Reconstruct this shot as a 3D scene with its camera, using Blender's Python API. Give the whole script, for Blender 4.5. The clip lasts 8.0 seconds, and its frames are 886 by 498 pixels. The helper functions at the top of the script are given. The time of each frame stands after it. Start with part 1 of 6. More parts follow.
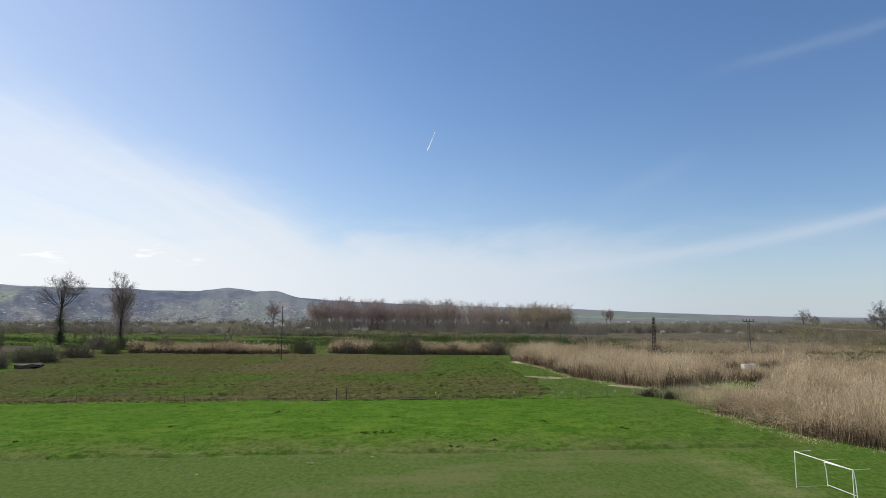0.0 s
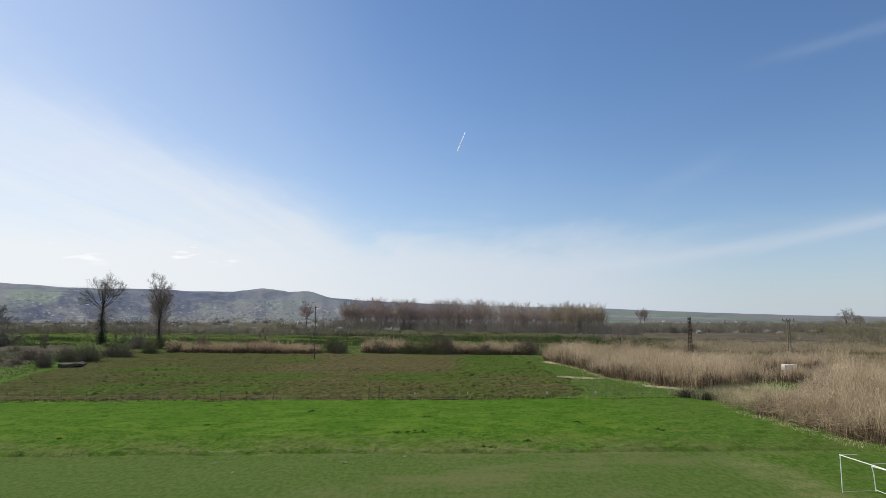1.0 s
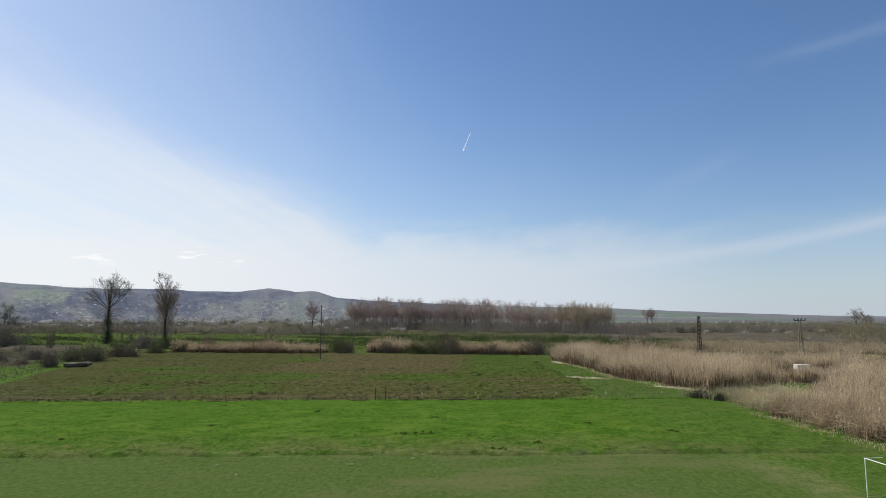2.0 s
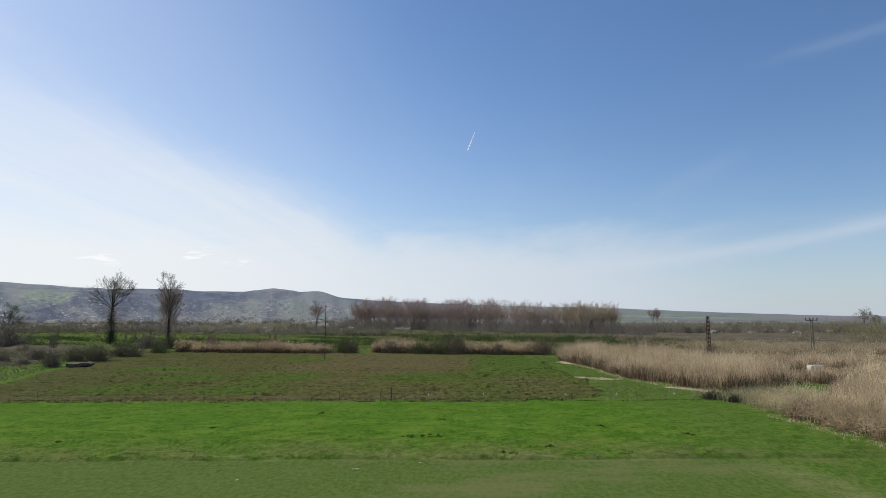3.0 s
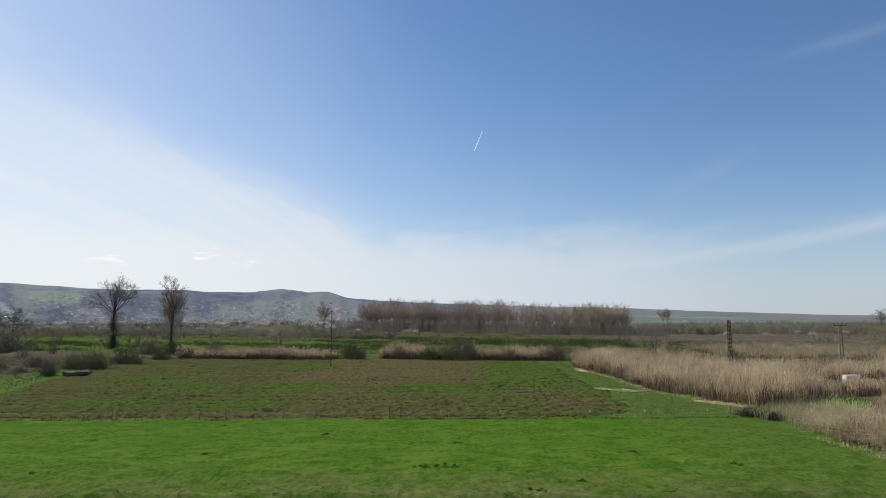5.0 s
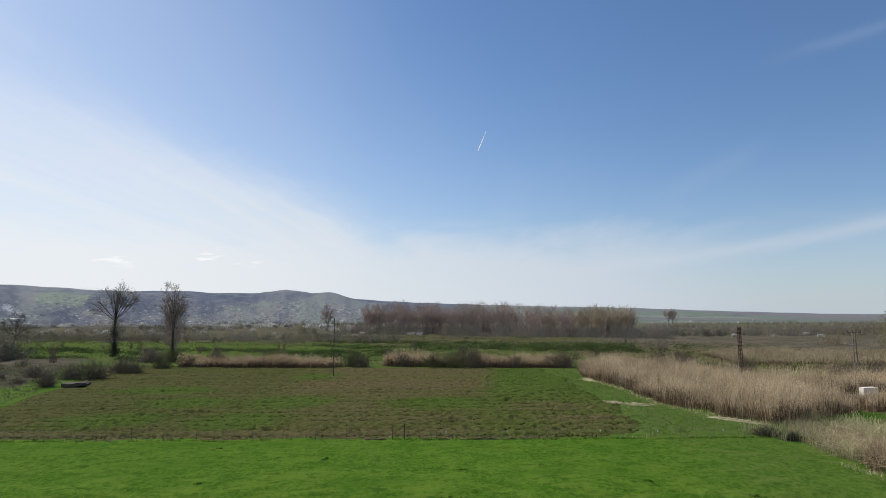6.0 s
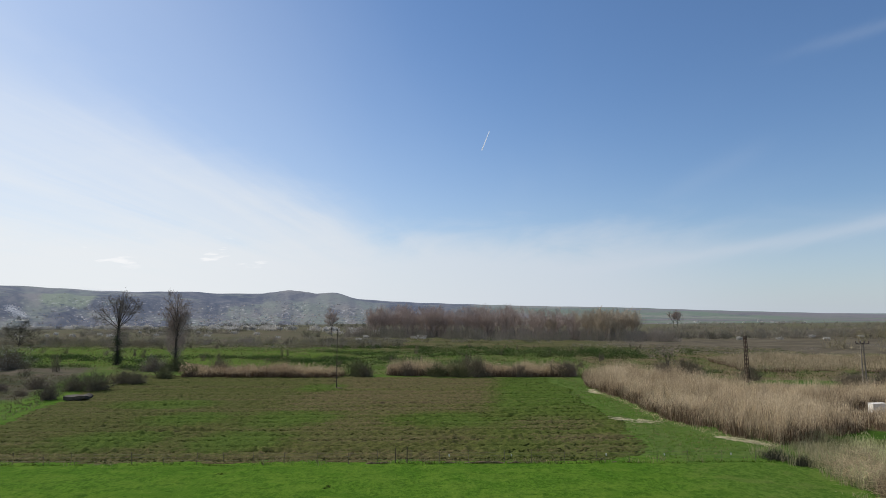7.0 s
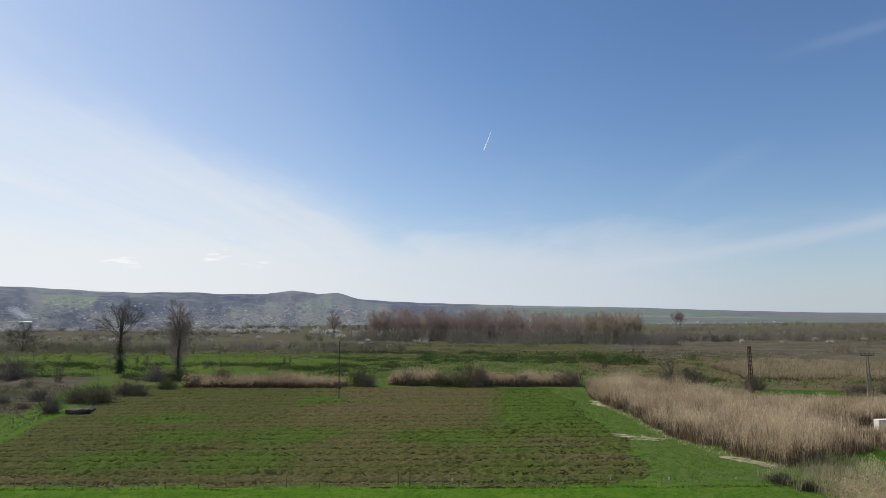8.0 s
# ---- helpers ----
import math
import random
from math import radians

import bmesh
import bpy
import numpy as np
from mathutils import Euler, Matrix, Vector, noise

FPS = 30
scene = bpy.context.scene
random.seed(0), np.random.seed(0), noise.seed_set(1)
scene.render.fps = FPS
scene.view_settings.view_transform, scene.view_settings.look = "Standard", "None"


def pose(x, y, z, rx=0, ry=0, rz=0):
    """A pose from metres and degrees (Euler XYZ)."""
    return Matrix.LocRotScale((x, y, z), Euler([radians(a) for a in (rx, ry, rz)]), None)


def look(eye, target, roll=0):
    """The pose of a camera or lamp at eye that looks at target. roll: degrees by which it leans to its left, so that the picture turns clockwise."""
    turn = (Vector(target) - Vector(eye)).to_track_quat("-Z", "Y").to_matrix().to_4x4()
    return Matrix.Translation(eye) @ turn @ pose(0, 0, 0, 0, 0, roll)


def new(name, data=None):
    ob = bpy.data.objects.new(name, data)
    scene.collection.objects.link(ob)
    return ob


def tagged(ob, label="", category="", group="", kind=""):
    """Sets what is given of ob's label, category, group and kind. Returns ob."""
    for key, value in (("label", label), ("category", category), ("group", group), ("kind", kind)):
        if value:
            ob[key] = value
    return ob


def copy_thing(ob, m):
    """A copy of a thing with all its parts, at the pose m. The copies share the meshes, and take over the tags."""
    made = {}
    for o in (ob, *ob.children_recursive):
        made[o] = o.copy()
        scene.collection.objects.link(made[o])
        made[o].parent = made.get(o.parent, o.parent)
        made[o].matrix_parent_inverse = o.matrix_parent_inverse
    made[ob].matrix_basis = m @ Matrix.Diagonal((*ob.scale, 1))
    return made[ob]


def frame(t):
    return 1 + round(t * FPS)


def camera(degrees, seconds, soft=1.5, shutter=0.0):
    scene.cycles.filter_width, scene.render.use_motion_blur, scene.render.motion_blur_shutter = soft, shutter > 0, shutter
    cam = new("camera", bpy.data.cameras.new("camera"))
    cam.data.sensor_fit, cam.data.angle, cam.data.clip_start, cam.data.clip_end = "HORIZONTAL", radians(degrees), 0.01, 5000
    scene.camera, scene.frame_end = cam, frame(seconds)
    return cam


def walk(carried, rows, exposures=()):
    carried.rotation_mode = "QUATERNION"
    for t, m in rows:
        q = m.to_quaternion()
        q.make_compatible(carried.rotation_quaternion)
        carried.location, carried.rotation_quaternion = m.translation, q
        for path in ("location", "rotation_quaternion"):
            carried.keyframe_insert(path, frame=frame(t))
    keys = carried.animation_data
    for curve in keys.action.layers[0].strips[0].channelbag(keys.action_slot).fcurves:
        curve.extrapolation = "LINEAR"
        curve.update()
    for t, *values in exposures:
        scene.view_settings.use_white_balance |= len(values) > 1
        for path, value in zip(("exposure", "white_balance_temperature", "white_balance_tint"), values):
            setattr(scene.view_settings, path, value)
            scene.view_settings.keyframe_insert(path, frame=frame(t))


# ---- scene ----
cam = camera(70.2, 8.0, 0.6)
PATH = [
    (0, (1.034, -1.448, 10.034), (1.151, 0.537, 10.245), -0.2),
    (0.1, (1.049, -1.442, 10.033), (1.143, 0.544, 10.244), -0.23),
    (0.2, (1.062, -1.438, 10.032), (1.136, 0.549, 10.243), -0.26),
    (0.3, (1.073, -1.433, 10.032), (1.129, 0.554, 10.243), -0.28),
    (0.4, (1.08, -1.431, 10.031), (1.126, 0.557, 10.242), -0.29),
    (0.5, (1.085, -1.429, 10.031), (1.123, 0.559, 10.242), -0.3),
    (1, (1.013, -1.268, 10.014), (1.032, 0.72, 10.225), -0.3),
    (1.5, (0.935, -0.775, 9.967), (0.944, 1.214, 10.178), -0.3),
    (3, (0.545, 1.548, 9.841), (0.532, 3.537, 10.052), -0.3),
    (3.5, (0.333, 2.634, 9.863), (0.314, 4.623, 10.074), -0.3),
    (4, (0.097, 3.891, 10.081), (0.074, 5.88, 10.291), -0.4),
    (4.5, (-0.045, 5.28, 10.437), (-0.074, 7.269, 10.648), -0.4),
    (6, (-0.163, 9.044, 12.679), (-0.212, 11.033, 12.89), -0.6),
    (6.5, (-0.078, 9.396, 13.795), (-0.133, 11.384, 14.006), -0.7),
    (7, (-0.053, 9.689, 14.942), (-0.114, 11.677, 15.152), -0.7),
    (7.5, (-0.047, 9.842, 16.143), (-0.112, 11.83, 16.352), -0.7),
    (8, (-0.064, 9.835, 17.322), (-0.132, 11.823, 17.531), -0.8),
]
walk(cam, [(t, look(eye, target, roll)) for t, eye, target, roll in PATH], [(0, 0.01), (0.5, -0.03), (3.5, -0.06), (8, -0.12)])

# ---- light ----
SUN_AZ, SUN_EL = -56.0, 43.0          # degrees from +y towards +x, and above the horizon
scene.view_settings.exposure = 0.0
sun_data = bpy.data.lights.new("sun", "SUN")
sun_data.energy, sun_data.angle, sun_data.color = 5.0, radians(0.6), (1.0, 0.94, 0.84)
sun = new("sun", sun_data)
_sd = Vector((math.sin(radians(SUN_AZ)) * math.cos(radians(SUN_EL)), math.cos(radians(SUN_AZ)) * math.cos(radians(SUN_EL)), math.sin(radians(SUN_EL))))
sun.matrix_world = look(tuple(_sd * 100), (0, 0, 0))


class Nodes:
    """Short hand for a node tree."""

    def __init__(self, tree):
        self.tree = tree
        tree.nodes.clear()

    def add(self, kind, **values):
        n = self.tree.nodes.new(kind)
        for k, v in values.items():
            setattr(n, k, v)
        return n

    def put(self, socket, value):
        if isinstance(value, bpy.types.NodeSocket):
            self.tree.links.new(value, socket)
        elif value is not None:
            socket.default_value = value

    def math(self, op, a, b=0.0, c=0.0, clamp=False):
        n = self.add("ShaderNodeMath", operation=op, use_clamp=clamp)
        for s, v in zip(n.inputs, (a, b, c)):
            self.put(s, v)
        return n.outputs[0]

    def ramp(self, v, lo, hi, to0=0.0, to1=1.0):
        n = self.add("ShaderNodeMapRange", interpolation_type="SMOOTHSTEP")
        for s, x in zip(n.inputs, (v, lo, hi, to0, to1)):
            self.put(s, x)
        return n.outputs[0]

    def noise(self, vec, scale, detail=4.0, rough=0.55, warp=0.0):
        n = self.add("ShaderNodeTexNoise")
        self.put(n.inputs["Vector"], vec)
        self.put(n.inputs["Scale"], scale)
        self.put(n.inputs["Detail"], detail)
        self.put(n.inputs["Roughness"], rough)
        self.put(n.inputs["Distortion"], warp)
        return n.outputs["Fac"]

    def mix(self, f, a, b, blend="MIX"):
        n = self.add("ShaderNodeMix", data_type="RGBA", blend_type=blend)
        self.put(n.inputs[0], f)
        self.put(n.inputs[6], a if isinstance(a, bpy.types.NodeSocket) else (*a, 1.0))
        self.put(n.inputs[7], b if isinstance(b, bpy.types.NodeSocket) else (*b, 1.0))
        return n.outputs[2]

    def mapped(self, vec, scale=(1, 1, 1), rot=(0, 0, 0)):
        n = self.add("ShaderNodeMapping")
        self.put(n.inputs["Vector"], vec)
        n.inputs["Scale"].default_value = scale
        n.inputs["Rotation"].default_value = rot
        return n.outputs[0]


def make_world():
    w = bpy.data.worlds.new("sky")
    scene.world = w
    w.use_nodes = True
    N = Nodes(w.node_tree)
    sky = N.add("ShaderNodeTexSky", sky_type="NISHITA", sun_disc=False, sun_elevation=radians(SUN_EL), sun_rotation=radians(SUN_AZ),
                altitude=100.0, air_density=1.0, dust_density=0.6, ozone_density=2.2)
    way = N.add("ShaderNodeTexCoord").outputs["Generated"]
    sep = N.add("ShaderNodeSeparateXYZ")
    N.put(sep.inputs[0], way)
    x, y, z = sep.outputs
    el = N.math("MULTIPLY", N.math("ARCSINE", z), 57.2958)
    az = N.math("MULTIPLY", N.math("ARCTAN2", x, y), 57.2958)
    # cirrus on a high flat layer
    zz = N.math("MAXIMUM", N.math("ADD", z, 0.06), 0.03)
    flat = N.add("ShaderNodeCombineXYZ")
    N.put(flat.inputs[0], N.math("DIVIDE", x, zz))
    N.put(flat.inputs[1], N.math("DIVIDE", y, zz))
    along = N.mapped(flat.outputs[0], (1, 1, 1), (0, 0, 0.10))
    streaks = N.noise(N.mapped(along, (2.2, 0.22, 1)), 1.0, 7.0, 0.6, 0.5)
    broad = N.noise(N.mapped(along, (0.6, 0.14, 1)), 1.3, 4.0, 0.5, 0.3)
    wavy = N.math("SUBTRACT", streaks, 0.5)
    # milky haze towards the horizon
    low = N.math("POWER", 2.718, N.math("DIVIDE", N.math("MAXIMUM", el, 0.0), -5.0))
    low = N.math("MULTIPLY", low, N.ramp(az, 8.0, 34.0, 0.80, 0.60))
    # soft unevenness by bearing and height
    dome = N.add("ShaderNodeCombineXYZ")
    N.put(dome.inputs[0], N.math("MULTIPLY", az, 0.35))
    N.put(dome.inputs[1], el)
    dome = dome.outputs[0]
    billow = N.math("SUBTRACT", N.noise(dome, 0.30, 6.0, 0.58, 0.5), 0.5)
    # sheet of thin cloud low over the plain
    deck = N.ramp(N.math("ADD", N.math("MULTIPLY_ADD", wavy, -1.6, el), N.math("MULTIPLY", billow, -6.5)), 9.2, 4.4)
    deck = N.math("MULTIPLY", deck, N.ramp(az, 28.0, 9.0, 0.18, 0.78))
    # veil on the sun's side, its edge slanting up and growing softer, with a brighter strand in it
    left = N.math("MAXIMUM", N.math("SUBTRACT", -12.0, az), 0.0)
    edge = N.math("SUBTRACT", el, N.math("MULTIPLY_ADD", N.math("ADD", az, 9.9), -0.375, 10.4))
    edge = N.math("ADD", edge, N.math("ADD", N.math("MULTIPLY", wavy, -4.0), N.math("MULTIPLY", billow, -4.5)))
    edge = N.math("DIVIDE", edge, N.math("MULTIPLY_ADD", left, 0.10, 1.0))
    veil = N.math("MULTIPLY", N.ramp(edge, 1.4, -3.6), N.ramp(streaks, 0.33, 0.66, 0.46, 0.70))
    veil = N.math("MULTIPLY", veil, N.ramp(N.math("MULTIPLY_ADD", billow, 5.0, az), -6.0, -12.0))
    strand = N.math("SUBTRACT", el, N.math("MULTIPLY_ADD", N.math("ADD", az, 13.0), -0.41, 7.3))
    strand = N.math("DIVIDE", N.math("ADD", strand, N.math("MULTIPLY", wavy, -2.4)), N.math("MULTIPLY_ADD", left, 0.05, 1.0))
    strand = N.math("POWER", 2.718, N.math("MULTIPLY", N.math("MULTIPLY", strand, strand), -0.75))
    strand = N.math("MULTIPLY", N.math("MULTIPLY", strand, N.ramp(az, -7.0, -12.0)), N.ramp(az, -40.0, -24.0, 0.06, 0.28))
    wide = N.math("MULTIPLY", N.ramp(N.math("MULTIPLY_ADD", az, 0.8, el), 30.0, -26.0), 0.32)
    # a long streak on the far side, and fainter ones above it
    line = N.math("SUBTRACT", el, N.math("MULTIPLY_ADD", N.math("MULTIPLY", az, az), 0.0026, 3.7))
    line = N.math("ADD", line, N.math("MULTIPLY", wavy, 1.0))
    band = N.math("POWER", 2.718, N.math("MULTIPLY", N.math("MULTIPLY", line, line), -3.2))
    band = N.math("MULTIPLY", N.math("MULTIPLY", band, N.ramp(az, 4.0, 18.0)), 0.42)
    up = N.math("SUBTRACT", el, N.math("MULTIPLY_ADD", az, 0.10, 17.2))
    up = N.math("ADD", up, N.math("MULTIPLY", wavy, 2.0))
    wisp = N.math("POWER", 2.718, N.math("MULTIPLY", N.math("MULTIPLY", up, up), -4.5))
    wisp = N.math("MULTIPLY", N.math("MULTIPLY", wisp, N.ramp(az, 25.0, 33.0)), 0.09)
    faint = N.math("SUBTRACT", el, N.math("MULTIPLY_ADD", az, 0.41, 2.65))
    faint = N.math("POWER", 2.718, N.math("MULTIPLY", N.math("MULTIPLY", faint, faint), -1.2))
    faint = N.math("MULTIPLY", N.math("MULTIPLY", faint, N.math("MULTIPLY", N.ramp(az, 15.0, 21.0), N.ramp(az, 28.0, 23.0))), 0.055)
    soft = N.math("MULTIPLY", N.ramp(broad, 0.42, 0.80), N.ramp(az, 8.0, 34.0, 0.09, 0.02))
    # small flat clouds low down
    puff = N.noise(N.mapped(dome, (0.85, 1.35, 1)), 1.0, 4.0, 0.5)
    puff = N.math("MULTIPLY", N.ramp(puff, 0.60, 0.70), N.math("MULTIPLY", N.ramp(el, 3.9, 4.8), N.ramp(el, 7.2, 6.3)))
    puff = N.math("MULTIPLY", N.math("MULTIPLY", puff, N.ramp(az, -15.0, -20.0)), 0.75)
    keep = None
    for m in (low, deck, veil, strand, wide, band, wisp, faint, soft):
        k = N.math("SUBTRACT", 1.0, m, clamp=True)
        keep = k if keep is None else N.math("MULTIPLY", keep, k)
    cover = N.math("SUBTRACT", 1.0, keep, clamp=True)
    clear = N.mix(1.0, sky.outputs[0], (0.80, 0.985, 1.18), "MULTIPLY")
    cloud = N.mix(N.ramp(az, -35.0, 25.0), (8.85, 9.15, 9.45), (6.3, 6.95, 7.9))
    bg = N.add("ShaderNodeBackground")
    N.put(bg.inputs[0], N.mix(puff, N.mix(cover, clear, cloud), (10.4, 10.4, 10.5)))
    bg.inputs[1].default_value = 0.1
    out = N.add("ShaderNodeOutputWorld")
    N.put(out.inputs[0], bg.outputs[0])


make_world()


# ---- materials ----
def material(name, rough=0.9, spec=0.2, metal=0.0):
    m = bpy.data.materials.new(name)
    m.use_nodes = True
    N = Nodes(m.node_tree)
    b = N.add("ShaderNodeBsdfPrincipled")
    b.inputs["Roughness"].default_value = rough
    b.inputs["Specular IOR Level"].default_value = spec
    b.inputs["Metallic"].default_value = metal
    N.out = N.add("ShaderNodeOutputMaterial")
    N.put(N.out.inputs[0], b.outputs[0])
    N.bsdf = b
    N.pos = N.add("ShaderNodeNewGeometry").outputs["Position"]
    return m, N


def bump(N, height, strength=0.5, dist=0.05):
    n = N.add("ShaderNodeBump")
    n.inputs["Strength"].default_value = strength
    n.inputs["Distance"].default_value = dist
    N.put(n.inputs["Height"], height)
    N.put(N.bsdf.inputs["Normal"], n.outputs[0])


def mottled(name, a, b, c=None, scale=3.0, big=0.15, rough=0.9, relief=0.3, island=0.0, spec=0.2, through_light=0.0):
    """A surface of two or three colours, varied at a fine and a broad scale, and from piece to piece."""
    m, N = material(name, rough, spec)
    f = N.ramp(N.noise(N.pos, scale, 5.0), 0.3, 0.7)
    col = N.mix(f, a, b)
    g = N.ramp(N.noise(N.pos, big, 3.0), 0.38, 0.66)
    col = N.mix(N.math("MULTIPLY", g, 0.7), col, c if c else tuple(v * 0.75 for v in a))
    if island:
        r = N.add("ShaderNodeNewGeometry").outputs["Random Per Island"]
        v = N.math("MULTIPLY_ADD", r, 2 * island, 1.0 - island)
        hsv = N.add("ShaderNodeHueSaturation")
        N.put(hsv.inputs["Value"], v)
        N.put(hsv.inputs["Color"], col)
        col = hsv.outputs[0]
    N.put(N.bsdf.inputs["Base Color"], col)
    if through_light:
        t = N.add("ShaderNodeBsdfTranslucent")
        N.put(t.inputs[0], col)
        s = N.add("ShaderNodeMixShader")
        s.inputs[0].default_value = through_light
        N.put(s.inputs[1], N.bsdf.outputs[0])
        N.put(s.inputs[2], t.outputs[0])
        N.put(N.out.inputs[0], s.outputs[0])
    if relief:
        bump(N, N.noise(N.pos, scale * 4, 4.0), relief, 0.03)
    return m


M = {}
M["bark"] = mottled("bark", (0.055, 0.046, 0.038), (0.095, 0.08, 0.067), scale=6, island=0.2)
M["poplar_bark"] = mottled("poplar_bark", (0.17, 0.145, 0.125), (0.25, 0.215, 0.19), scale=3, island=0.2)
M["twig"] = mottled("twig", (0.115, 0.094, 0.078), (0.16, 0.13, 0.108), scale=2, island=0.3, relief=0)
M["ash_twig"] = mottled("ash_twig", (0.15, 0.125, 0.105), (0.21, 0.175, 0.15), scale=2, island=0.3, relief=0)
M["red_twig"] = mottled("red_twig", (0.37, 0.297, 0.258), (0.44, 0.358, 0.314), (0.33, 0.268, 0.236), scale=0.3, big=0.02, island=0.25, relief=0)
M["olive_twig"] = mottled("olive_twig", (0.37, 0.31, 0.232), (0.44, 0.37, 0.28), (0.33, 0.28, 0.21), scale=0.3, big=0.02, island=0.25, relief=0)
M["pale_twig"] = mottled("pale_twig", (0.29, 0.225, 0.19), (0.36, 0.285, 0.245), (0.26, 0.21, 0.18), scale=0.5, big=0.1, island=0.3, relief=0)
M["scrub_twig"] = mottled("scrub_twig", (0.27, 0.235, 0.19), (0.34, 0.295, 0.24), (0.23, 0.215, 0.15), scale=0.25, big=0.03, island=0.22, relief=0)
M["mauve_twig"] = mottled("mauve_twig", (0.32, 0.262, 0.235), (0.39, 0.325, 0.295), (0.28, 0.235, 0.21), scale=0.25, big=0.03, island=0.22, relief=0)
M["osier_twig"] = mottled("osier_twig", (0.22, 0.20, 0.11), (0.29, 0.26, 0.15), (0.24, 0.19, 0.13), scale=0.2, big=0.03, island=0.2, relief=0)
M["dark_twig"] = mottled("dark_twig", (0.11, 0.10, 0.075), (0.155, 0.14, 0.105), (0.09, 0.095, 0.055), scale=0.2, big=0.03, island=0.25, relief=0)
M["willow_twig"] = mottled("willow_twig", (0.30, 0.27, 0.15), (0.36, 0.32, 0.19), (0.29, 0.235, 0.17), scale=0.15, big=0.02, island=0.3, relief=0)
M["bush_twig"] = mottled("bush_twig", (0.145, 0.115, 0.088), (0.20, 0.16, 0.122), (0.14, 0.128, 0.075), scale=0.6, big=0.06, island=0.35, relief=0)
M["bramble_twig"] = mottled("bramble_twig", (0.045, 0.045, 0.03), (0.08, 0.075, 0.05), scale=0.6, island=0.35, relief=0)
M["green_twig"] = mottled("green_twig", (0.115, 0.125, 0.055), (0.175, 0.17, 0.085), scale=0.6, island=0.35, relief=0)
M["ivy"] = mottled("ivy", (0.045, 0.062, 0.026), (0.075, 0.09, 0.042), scale=3, island=0.4, relief=0, rough=0.6)
M["blossom"] = mottled("blossom", (0.50, 0.48, 0.45), (0.64, 0.62, 0.59), (0.36, 0.34, 0.29), scale=0.7, big=0.05, island=0.2, relief=0, through_light=0.3)
M["reed"] = mottled("reed", (0.50, 0.395, 0.25), (0.69, 0.565, 0.385), (0.33, 0.25, 0.158), scale=0.7, big=0.22, island=0.35, relief=0, rough=0.7, through_light=0.25)
M["green_reed"] = mottled("green_reed", (0.46, 0.49, 0.24), (0.62, 0.60, 0.34), (0.58, 0.50, 0.33), scale=0.7, big=0.25, island=0.3, relief=0, rough=0.7, through_light=0.45)
# dead stems low in the beds, with the shade put into their brown
M["reed_low_shade"] = mottled("reed_low_shade", (0.135, 0.090, 0.056), (0.19, 0.13, 0.082), (0.095, 0.062, 0.040), scale=0.7, big=0.2, island=0.35, relief=0, rough=0.8)
M["reed_rust"] = mottled("reed_rust", (0.36, 0.26, 0.16), (0.52, 0.40, 0.25), (0.19, 0.125, 0.085), scale=0.6, big=0.18, island=0.35, relief=0, rough=0.7, through_light=0.2)
M["reed_dull"] = mottled("reed_dull", (0.35, 0.285, 0.18), (0.46, 0.375, 0.245), (0.24, 0.20, 0.125), scale=0.3, big=0.07, island=0.3, relief=0, rough=0.7, through_light=0.2)
M["reed_far"] = mottled("reed_far", (0.43, 0.335, 0.21), (0.54, 0.425, 0.275), (0.31, 0.23, 0.15), scale=0.5, big=0.10, island=0.4, relief=0, rough=0.7, through_light=0.35)
M["grass"] = mottled("grass", (0.071, 0.148, 0.015), (0.110, 0.194, 0.022), (0.134, 0.170, 0.037), scale=0.25, big=0.09, island=0.4, relief=0, rough=0.65, through_light=0.55, spec=0.05)
M["tussock"] = mottled("tussock", (0.046, 0.100, 0.012), (0.076, 0.143, 0.019), (0.108, 0.142, 0.032), scale=0.8, big=0.1, island=0.3, relief=0, rough=0.7, through_light=0.55, spec=0.05)
M["weed_green"] = mottled("weed_green", (0.043, 0.067, 0.012), (0.067, 0.096, 0.018), (0.072, 0.120, 0.017), scale=0.8, big=0.1, island=0.3, relief=0, rough=0.7, through_light=0.4, spec=0.05)
M["pale_grass"] = mottled("pale_grass", (0.24, 0.25, 0.11), (0.30, 0.29, 0.14), (0.16, 0.2, 0.06), scale=0.5, big=0.1, island=0.25, relief=0, through_light=0.5, spec=0.05)
M["sedge"] = mottled("sedge", (0.30, 0.27, 0.16), (0.38, 0.335, 0.205), (0.21, 0.21, 0.105), scale=0.5, big=0.15, island=0.3, relief=0, through_light=0.35)
M["dry_grass"] = mottled("dry_grass", (0.23, 0.195, 0.105), (0.31, 0.255, 0.145), (0.15, 0.15, 0.065), scale=0.5, big=0.1, island=0.3, relief=0, spec=0.05)
M["straw"] = mottled("straw", (0.50, 0.44, 0.29), (0.66, 0.58, 0.40), scale=1.0, island=0.2, relief=0)
M["bramble"] = mottled("bramble", (0.040, 0.074, 0.022), (0.074, 0.118, 0.034), (0.092, 0.112, 0.046), scale=0.5, big=0.08, island=0.4, relief=0, through_light=0.2, spec=0.05)
M["concrete"] = mottled("concrete", (0.19, 0.165, 0.135), (0.26, 0.23, 0.19), scale=5, big=0.7)
M["rust"] = mottled("rust", (0.045, 0.030, 0.024), (0.08, 0.050, 0.037), scale=9, big=0.9, rough=0.8)
M["pole_wood"] = mottled("pole_wood", (0.06, 0.05, 0.04), (0.10, 0.082, 0.065), scale=8, big=0.8)
M["white_paint"] = mottled("white_paint", (0.80, 0.80, 0.78), (0.72, 0.71, 0.68), scale=7, big=1.2, rough=0.5, relief=0.1)
